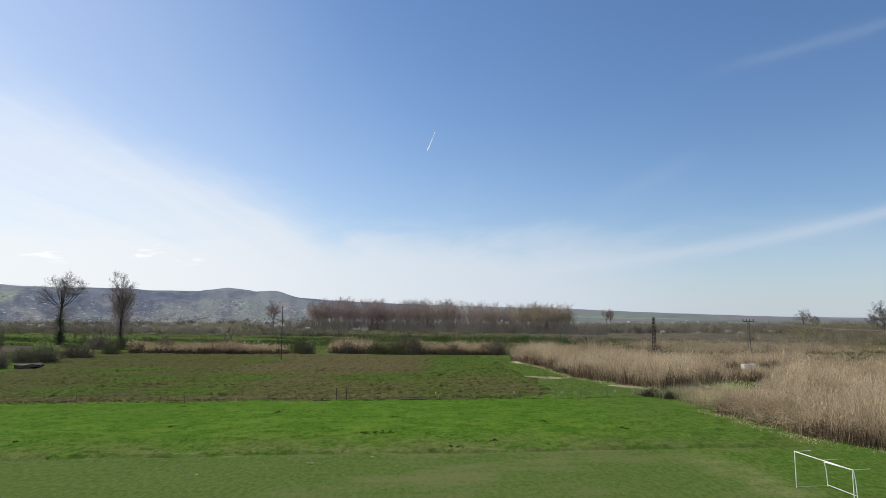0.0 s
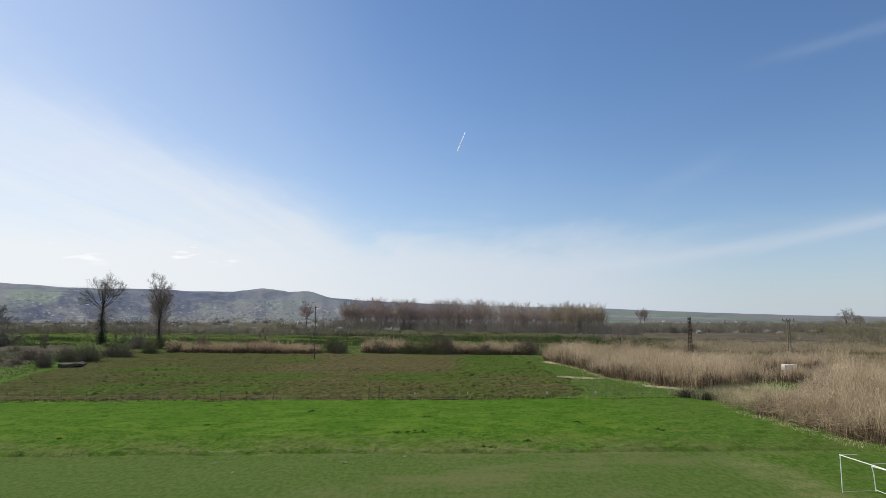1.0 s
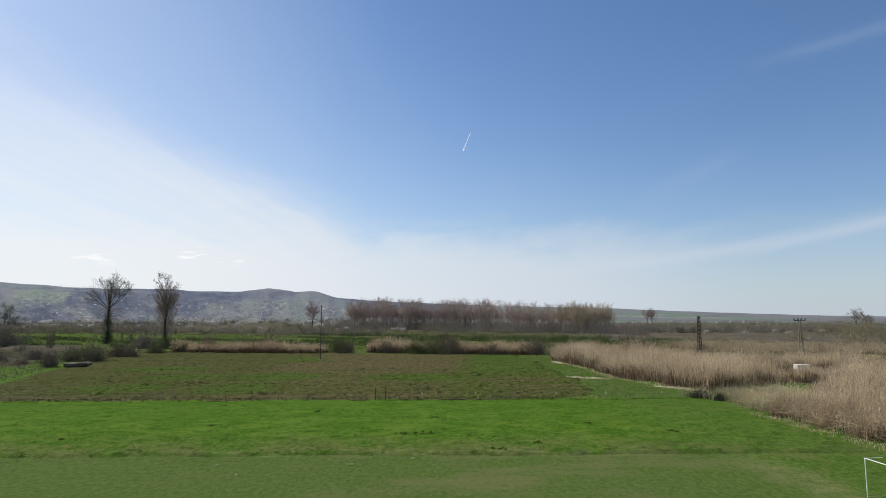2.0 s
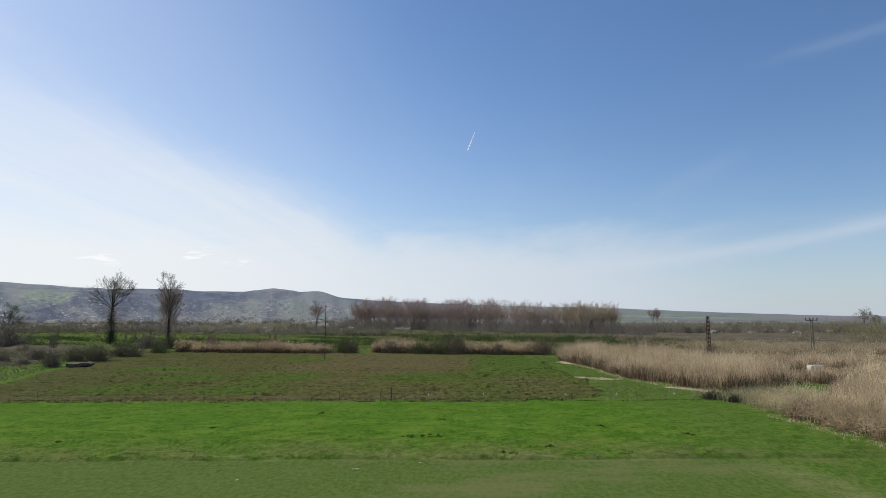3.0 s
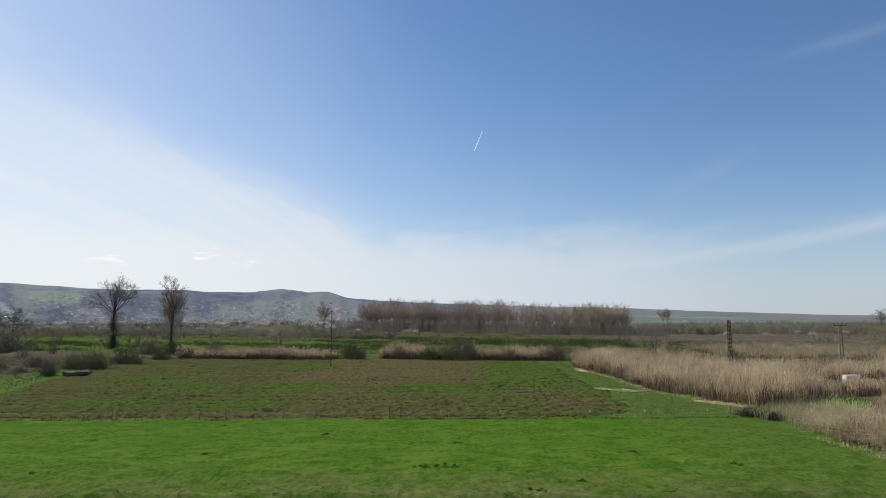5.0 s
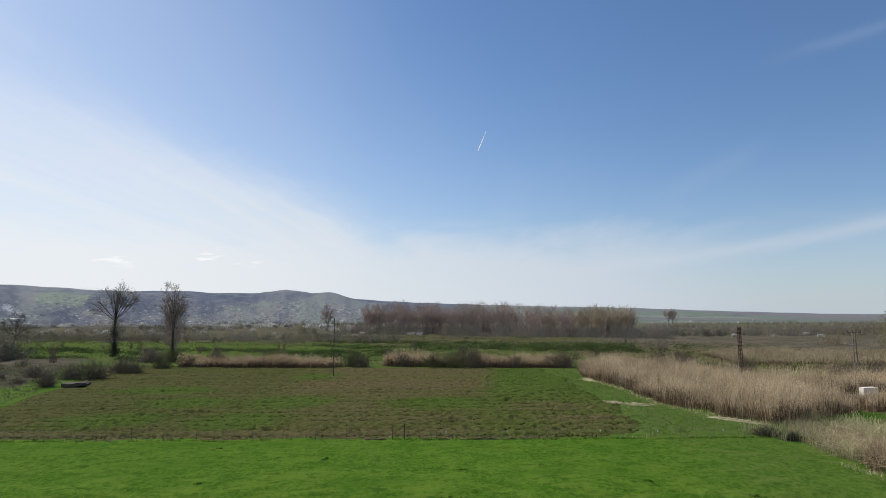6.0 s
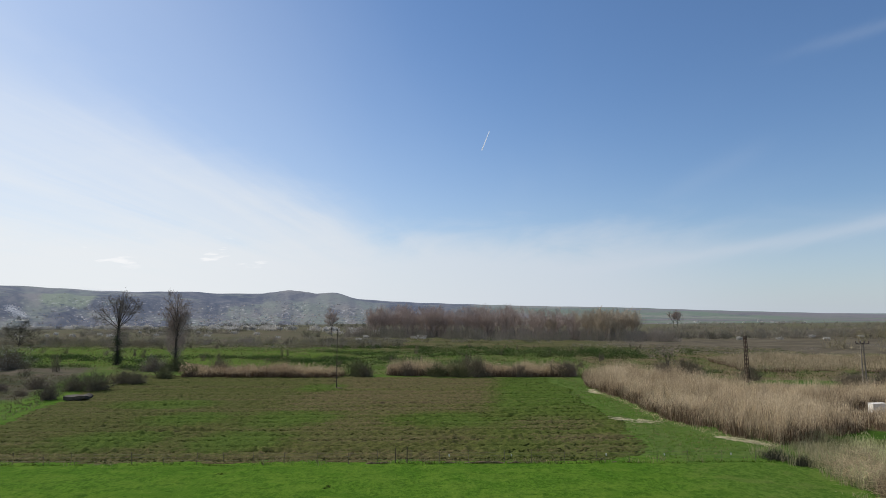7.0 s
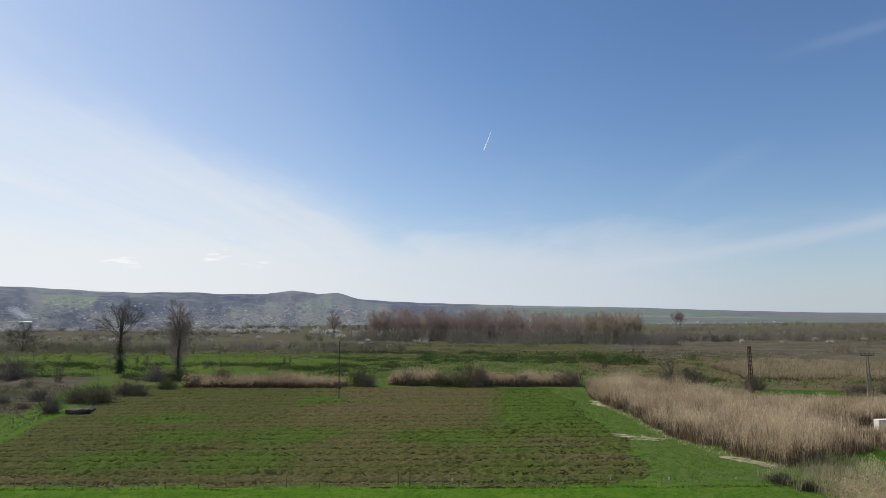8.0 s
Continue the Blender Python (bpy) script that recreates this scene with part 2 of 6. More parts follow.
M["white_metal"] = mottled("white_metal", (0.82, 0.80, 0.76), (0.72, 0.69, 0.64), (0.62, 0.56, 0.48), scale=2.5, big=0.8, rough=0.55, relief=0.1)
M["dark_stone"] = mottled("dark_stone", (0.055, 0.050, 0.042), (0.105, 0.095, 0.08), scale=3, big=0.6, relief=0.6)
M["wire"] = mottled("wire", (0.13, 0.125, 0.12), (0.18, 0.17, 0.16), scale=5, relief=0, rough=0.5)
M["iron"] = mottled("iron", (0.05, 0.042, 0.036), (0.09, 0.07, 0.056), scale=9, relief=0.2, rough=0.7)
M["post_iron"] = mottled("post_iron", (0.10, 0.085, 0.07), (0.16, 0.14, 0.12), scale=9, relief=0.2, rough=0.7)
M["insulator"] = mottled("insulator", (0.08, 0.05, 0.035), (0.11, 0.07, 0.05), scale=9, relief=0, rough=0.3, spec=0.5)
M["paper"] = mottled("paper", (0.38, 0.355, 0.27), (0.32, 0.295, 0.22), scale=20, relief=0.2)
M["vapour"] = mottled("vapour", (0.93, 0.95, 0.97), (0.96, 0.97, 0.98), (0.92, 0.94, 0.97), scale=0.01, big=0.004, relief=0, through_light=0.5)
M["plaster"] = mottled("plaster", (0.55, 0.54, 0.52), (0.78, 0.77, 0.75), scale=0.4, big=0.02)
# tile colour made paler, with some of the distant haze put into it
M["roof_tile"] = mottled("roof_tile", (0.30, 0.235, 0.215), (0.40, 0.34, 0.32), (0.25, 0.23, 0.235), scale=0.1, big=0.02)
M["soil_heap"] = mottled("soil_heap", (0.075, 0.052, 0.030), (0.125, 0.088, 0.052), (0.055, 0.072, 0.02), scale=4, big=0.5, relief=0.8)


# ---- land form ----
def smooth(a, b, v):
    t = np.clip((np.asarray(v, float) - a) / (b - a), 0, 1)
    return t * t * (3 - 2 * t)


def land(x, y):
    """Height of the land: level near by, tilting gently beyond the field and sinking far off."""
    x, y = np.asarray(x, float), np.asarray(y, float)
    r = np.hypot(x, y)
    tilt = -0.02 * np.clip(x, -150, 150) * smooth(115, 175, y)
    return tilt - np.maximum(r - 800, 0) * 0.007


def lz(x, y):
    return float(land(x, y))


def wave(x, y, seed, scale):
    """Cheap smooth noise in about -1..1 from a few sines."""
    rs = np.random.RandomState(seed)
    v = np.zeros_like(np.asarray(x, float))
    for i in range(7):
        a, p, k = rs.uniform(0, 6.283), rs.uniform(0, 6.283), scale * rs.uniform(0.5, 2.2)
        v = v + np.sin((np.cos(a) * x + np.sin(a) * y) * k + p)
    return v / 4.0


def lumps_noise(x, y, cell_x, cell_y, seed):
    """Smooth random lumps of a given size, 0..1."""
    rs_n = np.random.RandomState(seed)
    table = rs_n.uniform(0, 1, (256, 256))
    u, v = np.asarray(x) / cell_x + 500.0, np.asarray(y) / cell_y + 500.0
    i, j = np.floor(u).astype(int), np.floor(v).astype(int)
    f, g = smooth(0, 1, u - i), smooth(0, 1, v - j)
    a, b = table[i % 256, j % 256], table[(i + 1) % 256, j % 256]
    c, d = table[i % 256, (j + 1) % 256], table[(i + 1) % 256, (j + 1) % 256]
    return (a * (1 - f) + b * f) * (1 - g) + (c * (1 - f) + d * f) * g


def field_edge(X, Y):
    """Metres inside the edge of the ploughed field."""
    right = 21.0 + 1.8 * wave(X, Y, 11, 0.3) - 0.8 * smooth(110, 80, Y)
    left = -37.5 - 0.30 * Y + 1.0 * wave(X, Y, 12, 0.15)
    top = 163.5 + 1.2 * wave(X, Y, 13, 0.12)
    return np.minimum.reduce([right - X, X - left, top - Y, Y - 75.9 - 0.25 * wave(X, Y, 14, 0.5) - 3.2 * smooth(13, 22, X + 1.5 * wave(X, Y, 19, 0.4))])


def link(name, verts, faces, mat, parent=None, flat=False, label=""):
    """One mesh object from vertices and faces of one size (or a list of faces)."""
    me = bpy.data.meshes.new(name)
    verts = np.asarray(verts, dtype=np.float32).reshape(-1, 3)
    if isinstance(faces, np.ndarray):
        n, k = faces.shape
        me.vertices.add(len(verts))
        me.vertices.foreach_set("co", verts.ravel())
        me.loops.add(n * k)
        me.loops.foreach_set("vertex_index", faces.astype(np.int32).ravel())
        me.polygons.add(n)
        me.polygons.foreach_set("loop_start", np.arange(0, n * k, k, dtype=np.int32))
        me.polygons.foreach_set("loop_total", np.full(n, k, dtype=np.int32))
        me.update(calc_edges=True)
    else:
        me.from_pydata(verts.tolist(), [], faces)
    if not flat:
        me.polygons.foreach_set("use_smooth", np.ones(len(me.polygons), dtype=bool))
    me.materials.append(mat)
    ob = new(name, me)
    if parent is not None:
        ob.parent = parent
    if label:
        tagged(ob, label)
    return ob


def part(name, bm, mat, parent, label="", flat=True):
    me = bpy.data.meshes.new(name)
    bmesh.ops.recalc_face_normals(bm, faces=bm.faces)
    bm.to_mesh(me)
    bm.free()
    me.materials.append(mat)
    if not flat:
        me.polygons.foreach_set("use_smooth", np.ones(len(me.polygons), dtype=bool))
    ob = new(name, me)
    ob.parent = parent
    if label:
        tagged(ob, label)
    return ob


def empty(name, x, y, z=None, turn=0.0, size=1.0):
    ob = new(name)
    ob.matrix_basis = pose(x, y, lz(x, y) if z is None else z, 0, 0, turn) @ Matrix.Scale(size, 4)
    return ob


def box(bm, cx, cy, cz, sx, sy, sz, bevel=0.0, turn=None):
    geo = bmesh.ops.create_cube(bm, size=1.0)["verts"]
    m = Matrix.Translation((cx, cy, cz)) @ (turn if turn else Matrix()) @ Matrix.Diagonal((sx, sy, sz, 1))
    bmesh.ops.transform(bm, matrix=m, verts=geo)
    if bevel:
        es = list({e for v in geo for e in v.link_edges})
        bmesh.ops.bevel(bm, geom=es, offset=bevel, segments=2, affect="EDGES")


def rod(bm, a, b, ra, rb=None, sides=8):
    a, b = Vector(a), Vector(b)
    d = b - a
    m = Matrix.Translation((a + b) / 2) @ d.to_track_quat("Z", "Y").to_matrix().to_4x4()
    bmesh.ops.create_cone(bm, cap_ends=True, segments=sides, radius1=ra, radius2=ra if rb is None else rb, depth=d.length, matrix=m)


def grid_lines(lo, hi, fine_lo, fine_hi, fine, growth=1.16):
    mid = np.arange(fine_lo, fine_hi + fine / 2, fine)
    out, s, v = [], fine, fine_hi
    while v < hi:
        s *= growth
        v += s
        out.append(min(v, hi))
    left, s, v = [], fine, fine_lo
    while v > lo:
        s *= growth
        v -= s
        left.append(max(v, lo))
    return np.array(left[::-1] + list(mid) + out)


def sheet(name, xs, ys, height, mat, flat=False):
    X, Y = np.meshgrid(xs, ys)
    V = np.stack([X, Y, height(X, Y)], -1).reshape(-1, 3)
    nx, ny = len(xs), len(ys)
    i = (np.arange(ny - 1)[:, None] * nx + np.arange(nx - 1)[None]).ravel()
    F = np.stack([i, i + 1, i + nx + 1, i + nx], -1)
    return link(name, V, F, mat, flat=flat)


# ---- ground ----
def ground_material():
    m, N = material("turf", 0.95, 0.01)
    sep = N.add("ShaderNodeSeparateXYZ")
    N.put(sep.inputs[0], N.pos)
    x, y, _ = sep.outputs
    wob = N.math("MULTIPLY", N.math("SUBTRACT", N.noise(N.pos, 0.25, 4.0), 0.5), 5.0)
    wobf = N.math("MULTIPLY", N.math("SUBTRACT", N.noise(N.pos, 0.05, 3.0), 0.5), 60.0)
    fine = N.noise(N.pos, 7.0, 6.0, 0.7)
    mid = N.noise(N.mapped(N.pos, (0.55, 1.0, 1)), 0.8, 9.0, 0.74, 0.4)
    broad = N.noise(N.mapped(N.pos, (0.5, 1.0, 1)), 0.2, 6.0, 0.65)
    # fresh lawn: fine grain, long sweeping streaks, dark dabs as painted tussock shadows
    tuft = N.noise(N.mapped(N.pos, (1.0, 0.6, 1)), 3.0, 8.0, 0.76)
    lawn = N.mix(N.ramp(tuft, 0.40, 0.60), (0.034, 0.088, 0.008), (0.080, 0.153, 0.016))
    sweep = N.noise(N.mapped(N.pos, (0.55, 0.75, 1), (0, 0, -0.45)), 0.42, 6.0, 0.62, 0.8)
    lawn = N.mix(N.math("MULTIPLY", N.ramp(sweep, 0.43, 0.60), N.ramp(y, 52.0, 70.0, 0.7, 0.38)), lawn, (0.108, 0.171, 0.023))
    lawn = N.mix(N.math("MULTIPLY", N.ramp(broad, 0.50, 0.38), 0.5), lawn, (0.042, 0.106, 0.009))
    dabs = N.noise(N.mapped(N.pos, (0.8, 0.75, 1)), 1.1, 9.0, 0.72, 0.3)
    lawn = N.mix(N.math("MULTIPLY", N.ramp(dabs, 0.54, 0.63), 0.7), lawn, (0.024, 0.068, 0.006))
    lawn = N.mix(N.math("MULTIPLY", N.ramp(fine, 0.54, 0.68), 0.35), lawn, (0.125, 0.150, 0.045))
    # older, matted grass towards the playing field
    mat_f = N.math("MULTIPLY", N.ramp(N.math("ADD", y, wob), 56.0, 47.0), N.ramp(sweep, 0.40, 0.60, 0.15, 0.75))
    lawn = N.mix(mat_f, lawn, N.mix(N.ramp(tuft, 0.4, 0.62), (0.060, 0.082, 0.020), (0.135, 0.145, 0.055)))
    # trodden playing field
    worn = N.mix(N.ramp(tuft, 0.36, 0.64), (0.054, 0.092, 0.019), (0.092, 0.132, 0.033))
    worn = N.mix(N.math("MULTIPLY", N.math("MULTIPLY", N.ramp(broad, 0.44, 0.64), N.ramp(x, -14.0, 2.0, 0.15, 1.0)), 0.55), worn, (0.142, 0.138, 0.062))
    worn = N.mix(N.math("MULTIPLY", N.ramp(fine, 0.5, 0.68), 0.22), worn, (0.150, 0.145, 0.070))
    side = N.math("ADD", N.math("ADD", x, wob), N.math("MULTIPLY", N.math("SUBTRACT", y, 35.0), 0.1))
    in_pitch = N.math("MULTIPLY", N.ramp(N.math("ADD", y, N.math("MULTIPLY", wob, 0.10)), 46.15, 45.75), N.ramp(side, 24.5, 22.0))
    col = N.mix(in_pitch, lawn, worn)
    # pale strip of old cut grass along the edge of the playing field
    strip = N.math("ABSOLUTE", N.math("SUBTRACT", N.math("ADD", y, N.math("MULTIPLY", wob, 0.2)), 46.6))
    strip = N.math("MULTIPLY", N.ramp(strip, 1.3, 0.2), N.math("MULTIPLY", N.ramp(mid, 0.45, 0.65), N.ramp(side, 23.5, 21.5)))
    col = N.mix(N.math("MULTIPLY", strip, 0.6), col, (0.20, 0.20, 0.09))
    # darker lush grass beyond the playing field, beside the reeds
    lush = N.mix(N.ramp(tuft, 0.40, 0.60), (0.046, 0.090, 0.014), (0.086, 0.138, 0.027))
    # tussock shadows dabbed into this colour as well
    lush = N.mix(N.math("MULTIPLY", N.ramp(dabs, 0.54, 0.62), 0.65), lush, (0.030, 0.072, 0.011))
    lush = N.mix(N.math("MULTIPLY", N.ramp(sweep, 0.52, 0.64), 0.45), lush, (0.115, 0.130, 0.042))
    col = N.mix(N.math("MULTIPLY", N.ramp(N.math("ADD", x, wob), 14.0, 27.0), 0.75), col, lush)
    # worn sandy rim at the corner of the playing field
    rim = N.math("MULTIPLY", N.ramp(side, 20.5, 22.3), N.ramp(side, 25.5, 23.3))
    rim = N.math("MULTIPLY", rim, N.math("MULTIPLY", N.ramp(y, 46.0, 43.0), N.ramp(fine, 0.35, 0.6)))
    col = N.mix(N.math("MULTIPLY", rim, N.ramp(mid, 0.38, 0.62, 0.15, 0.65)), col, (0.22, 0.20, 0.10))
    # duller grass with dead stalks between the field and the reeds
    dull = N.mix(N.ramp(dabs, 0.36, 0.64), (0.098, 0.132, 0.040), (0.046, 0.082, 0.018))
    col = N.mix(N.math("MULTIPLY", N.math("MULTIPLY", N.ramp(N.math("ADD", y, wob), 75.0, 79.0), N.ramp(x, 6.0, 16.0, 0.5, 1.0)), N.ramp(broad, 0.36, 0.56, 0.2, 0.8)), col, dull)
    # rough meadow behind the field
    rough_a = N.mix(N.ramp(N.noise(N.pos, 0.10, 5.0, 0.65), 0.45, 0.66), (0.064, 0.098, 0.022), (0.118, 0.112, 0.052))
    rough_a = N.mix(N.math("MULTIPLY", N.ramp(N.noise(N.mapped(N.pos, (0.25, 1, 1)), 0.09, 4.0), 0.5, 0.7), 0.7), rough_a, (0.072, 0.108, 0.024))
    col = N.mix(N.ramp(N.math("ADD", y, wob), 160.0, 168.0), col, rough_a)
    sunny = N.math("MULTIPLY", N.ramp(N.math("ADD", x, wobf), -20.0, -75.0), N.math("MULTIPLY", N.ramp(y, 180.0, 195.0), N.ramp(N.math("ADD", y, wob), 276.0, 258.0)))
    col = N.mix(N.math("MULTIPLY", sunny, 0.8), col, N.mix(N.ramp(dabs, 0.42, 0.62), (0.088, 0.132, 0.022), (0.052, 0.090, 0.014)))
    # marshy brown ground at the reeds
    marsh = N.mix(N.ramp(N.noise(N.pos, 0.15, 5.0), 0.4, 0.65), (0.12, 0.092, 0.056), (0.075, 0.09, 0.03))
    wet = N.math("MULTIPLY", N.ramp(N.math("ADD", x, wob), 36.0, 44.0), N.ramp(N.math("ADD", y, N.math("MULTIPLY", x, -0.3)), 30.0, 36.0))
    wet = N.math("MULTIPLY", wet, N.ramp(N.math("ADD", y, wobf), 330.0, 250.0))
    col = N.mix(wet, col, marsh)
    for gx, gy, rx, ry in ((46.5, 89.0, 6.0, 3.6), (79.0, 158.0, 13.0, 7.0)):
        ex = N.math("DIVIDE", N.math("SUBTRACT", x, gx), rx)
        ey = N.math("DIVIDE", N.math("SUBTRACT", N.math("ADD", y, N.math("MULTIPLY", wob, 0.6)), gy), ry)
        rr = N.math("ADD", N.math("MULTIPLY", ex, ex), N.math("MULTIPLY", ey, ey))
        col = N.mix(N.ramp(rr, 1.1, 0.5), col, N.mix(N.ramp(dabs, 0.4, 0.6), (0.052, 0.105, 0.014), (0.030, 0.066, 0.010)))
    # fallow ground with tussocks on the other side
    fallow = N.mix(N.ramp(N.noise(N.mapped(N.pos, (0.5, 1, 1)), 0.22, 5.0, 0.7), 0.38, 0.62), (0.104, 0.087, 0.068), (0.048, 0.054, 0.028))
    fl = N.math("ADD", N.math("MULTIPLY_ADD", y, 0.30, x), wob)
    fl = N.math("MULTIPLY", N.ramp(fl, -42.5, -47.0), N.math("MULTIPLY", N.ramp(y, 120.0, 128.0), N.ramp(N.math("ADD", y, wob), 185.0, 172.0)))
    col = N.mix(fl, col, fallow)
    # brown scrub land further on, pale arable and woods in the distance
    scrub = N.mix(N.ramp(N.noise(N.mapped(N.pos, (0.5, 1, 1)), 0.05, 6.0, 0.68), 0.40, 0.60), (0.100, 0.086, 0.062), (0.080, 0.082, 0.047))
    near_by = N.math("MULTIPLY", N.ramp(N.math("ADD", x, wobf), -15.0, -60.0), 48.0)
    col = N.mix(N.ramp(N.math("ADD", N.math("ADD", y, near_by), wobf), 315.0, 350.0), col, scrub)
    # bare dark brown flat between the reeds and the far woods
    flat_f = N.math("MULTIPLY", N.ramp(N.math("ADD", x, wobf), 48.0, 90.0), N.math("MULTIPLY", N.ramp(N.math("ADD", y, N.math("MULTIPLY", wobf, 0.4)), 262.0, 285.0), N.ramp(y, 470.0, 440.0)))
    brown = N.mix(N.ramp(N.noise(N.mapped(N.pos, (0.3, 1, 1)), 0.16, 7.0, 0.75), 0.36, 0.64), (0.066, 0.058, 0.044), (0.126, 0.108, 0.078))
    col = N.mix(flat_f, col, brown)
    # olive grass with brown streaks in front of the grove
    olive = N.mix(N.ramp(N.noise(N.mapped(N.pos, (0.22, 1, 1)), 0.10, 6.0, 0.7), 0.40, 0.60), (0.056, 0.066, 0.024), (0.100, 0.086, 0.046))
    ol_f = N.math("MULTIPLY", N.math("MULTIPLY", N.ramp(N.math("ADD", x, wobf), -75.0, -35.0), N.ramp(N.math("ADD", x, wobf), 95.0, 60.0)), N.math("MULTIPLY", N.ramp(N.math("ADD", y, wobf), 262.0, 300.0), N.ramp(y, 430.0, 405.0)))
    col = N.mix(ol_f, col, olive)
    # sandy track across the marsh
    track = N.math("ABSOLUTE", N.math("SUBTRACT", N.math("ADD", y, N.math("MULTIPLY", wob, 0.25)), N.math("MULTIPLY_ADD", x, 0.06, 131.5)))
    col = N.mix(N.math("MULTIPLY", N.ramp(track, 1.6, 0.7), N.ramp(x, 84.0, 91.0)), col, (0.30, 0.27, 0.20))
    far = N.mix(N.ramp(N.noise(N.pos, 0.012, 4.0), 0.42, 0.6), (0.095, 0.090, 0.072), (0.105, 0.110, 0.062))
    col = N.mix(N.ramp(y, 700.0, 1100.0), col, far)
    N.put(N.bsdf.inputs["Base Color"], col)
    bump(N, N.math("ADD", fine, tuft), 0.7, 0.10)
    return m


def ground_height(X, Y):
    near = 1 - smooth(300, 700, np.hypot(X, Y))
    z = land(X, Y) + 0.05 * wave(X, Y, 3, 0.45) * near
    # low step where the rough grass begins beside the playing field
    z = z + 0.10 * smooth(45.2, 46.4, Y + 0.5 * wave(X, Y, 5, 0.2)) * near
    # rough tussocky land beyond the field
    lumps = smooth(0.45, 0.85, lumps_noise(X, Y, 4.0, 3.2, 21)) * smooth(0.25, 0.6, lumps_noise(X, Y, 26, 20, 22))
    z = z + (0.16 * wave(X, Y, 8, 1.1) + 0.35 * wave(X, Y, 9, 0.35) + 0.28 * lumps * (1 - 0.6 * smooth(-50, -90, X))) * smooth(168, 182, Y) * near
    # uneven fallow ground with tussocks
    rough = smooth(-43, -48, X + 0.3 * Y) * smooth(116, 124, Y) * smooth(182, 172, Y)
    z = z + 0.42 * smooth(0.4, 0.8, lumps_noise(X, Y, 3.6, 3.0, 31)) * rough
    # the ground lies lower under the ploughed soil
    z = z - 0.4 * smooth(0.6, 3.5, field_edge(X, Y))
    # ditch at the end of the reeds
    z = z - 0.5 * np.exp(-(((X - 41) / 6.0) ** 2 + ((Y - 82) / 2.2) ** 2))
    return z


ground = sheet("ground", grid_lines(-4700, 4700, -150, 150, 1.5), grid_lines(-600, 4700, 10, 300, 1.5), ground_height, ground_material())
tagged(ground, "green spring turf with worn patches, running on to scrub land", "ground", kind="structure")


def lawn_fade(X, Y):
    return smooth(45.4, 46.3, Y) * smooth(75.2, 74.4, Y) * smooth(-79, -77, X) * smooth(32, 30.5, X)


def lawn_lumps(X, Y):
    """Small tussocky unevenness of the lawn, rougher towards the playing field."""
    amp = 0.05 + 0.12 * smooth(61, 47, Y + 3 * wave(X, Y, 43, 0.15))
    return amp * (smooth(0.4, 0.9, lumps_noise(X, Y, 0.9, 0.8, 41)) + 0.45 * lumps_noise(X, Y, 0.45, 0.42, 42)) * lawn_fade(X, Y)


def lawn_height(X, Y):
    f = lawn_fade(X, Y)
    return ground_height(X, Y) + 0.05 * f - 0.2 * (1 - f) + lawn_lumps(X, Y)


lawn = sheet("lawn", np.arange(-79.5, 32.4, 0.45), np.arange(45.2, 75.5, 0.32), lawn_height, ground.data.materials[0])
tagged(lawn, "fresh green uneven lawn, rough and tussocky at the playing field", "lawn", kind="structure")


def surface(x, y):
    """Height of whatever turf or soil lies uppermost."""
    z = np.where(field_edge(x, y) > 0, land(x, y) + 0.08, ground_height(x, y))
    return z + 0.05 * lawn_fade(x, y) + lawn_lumps(x, y)


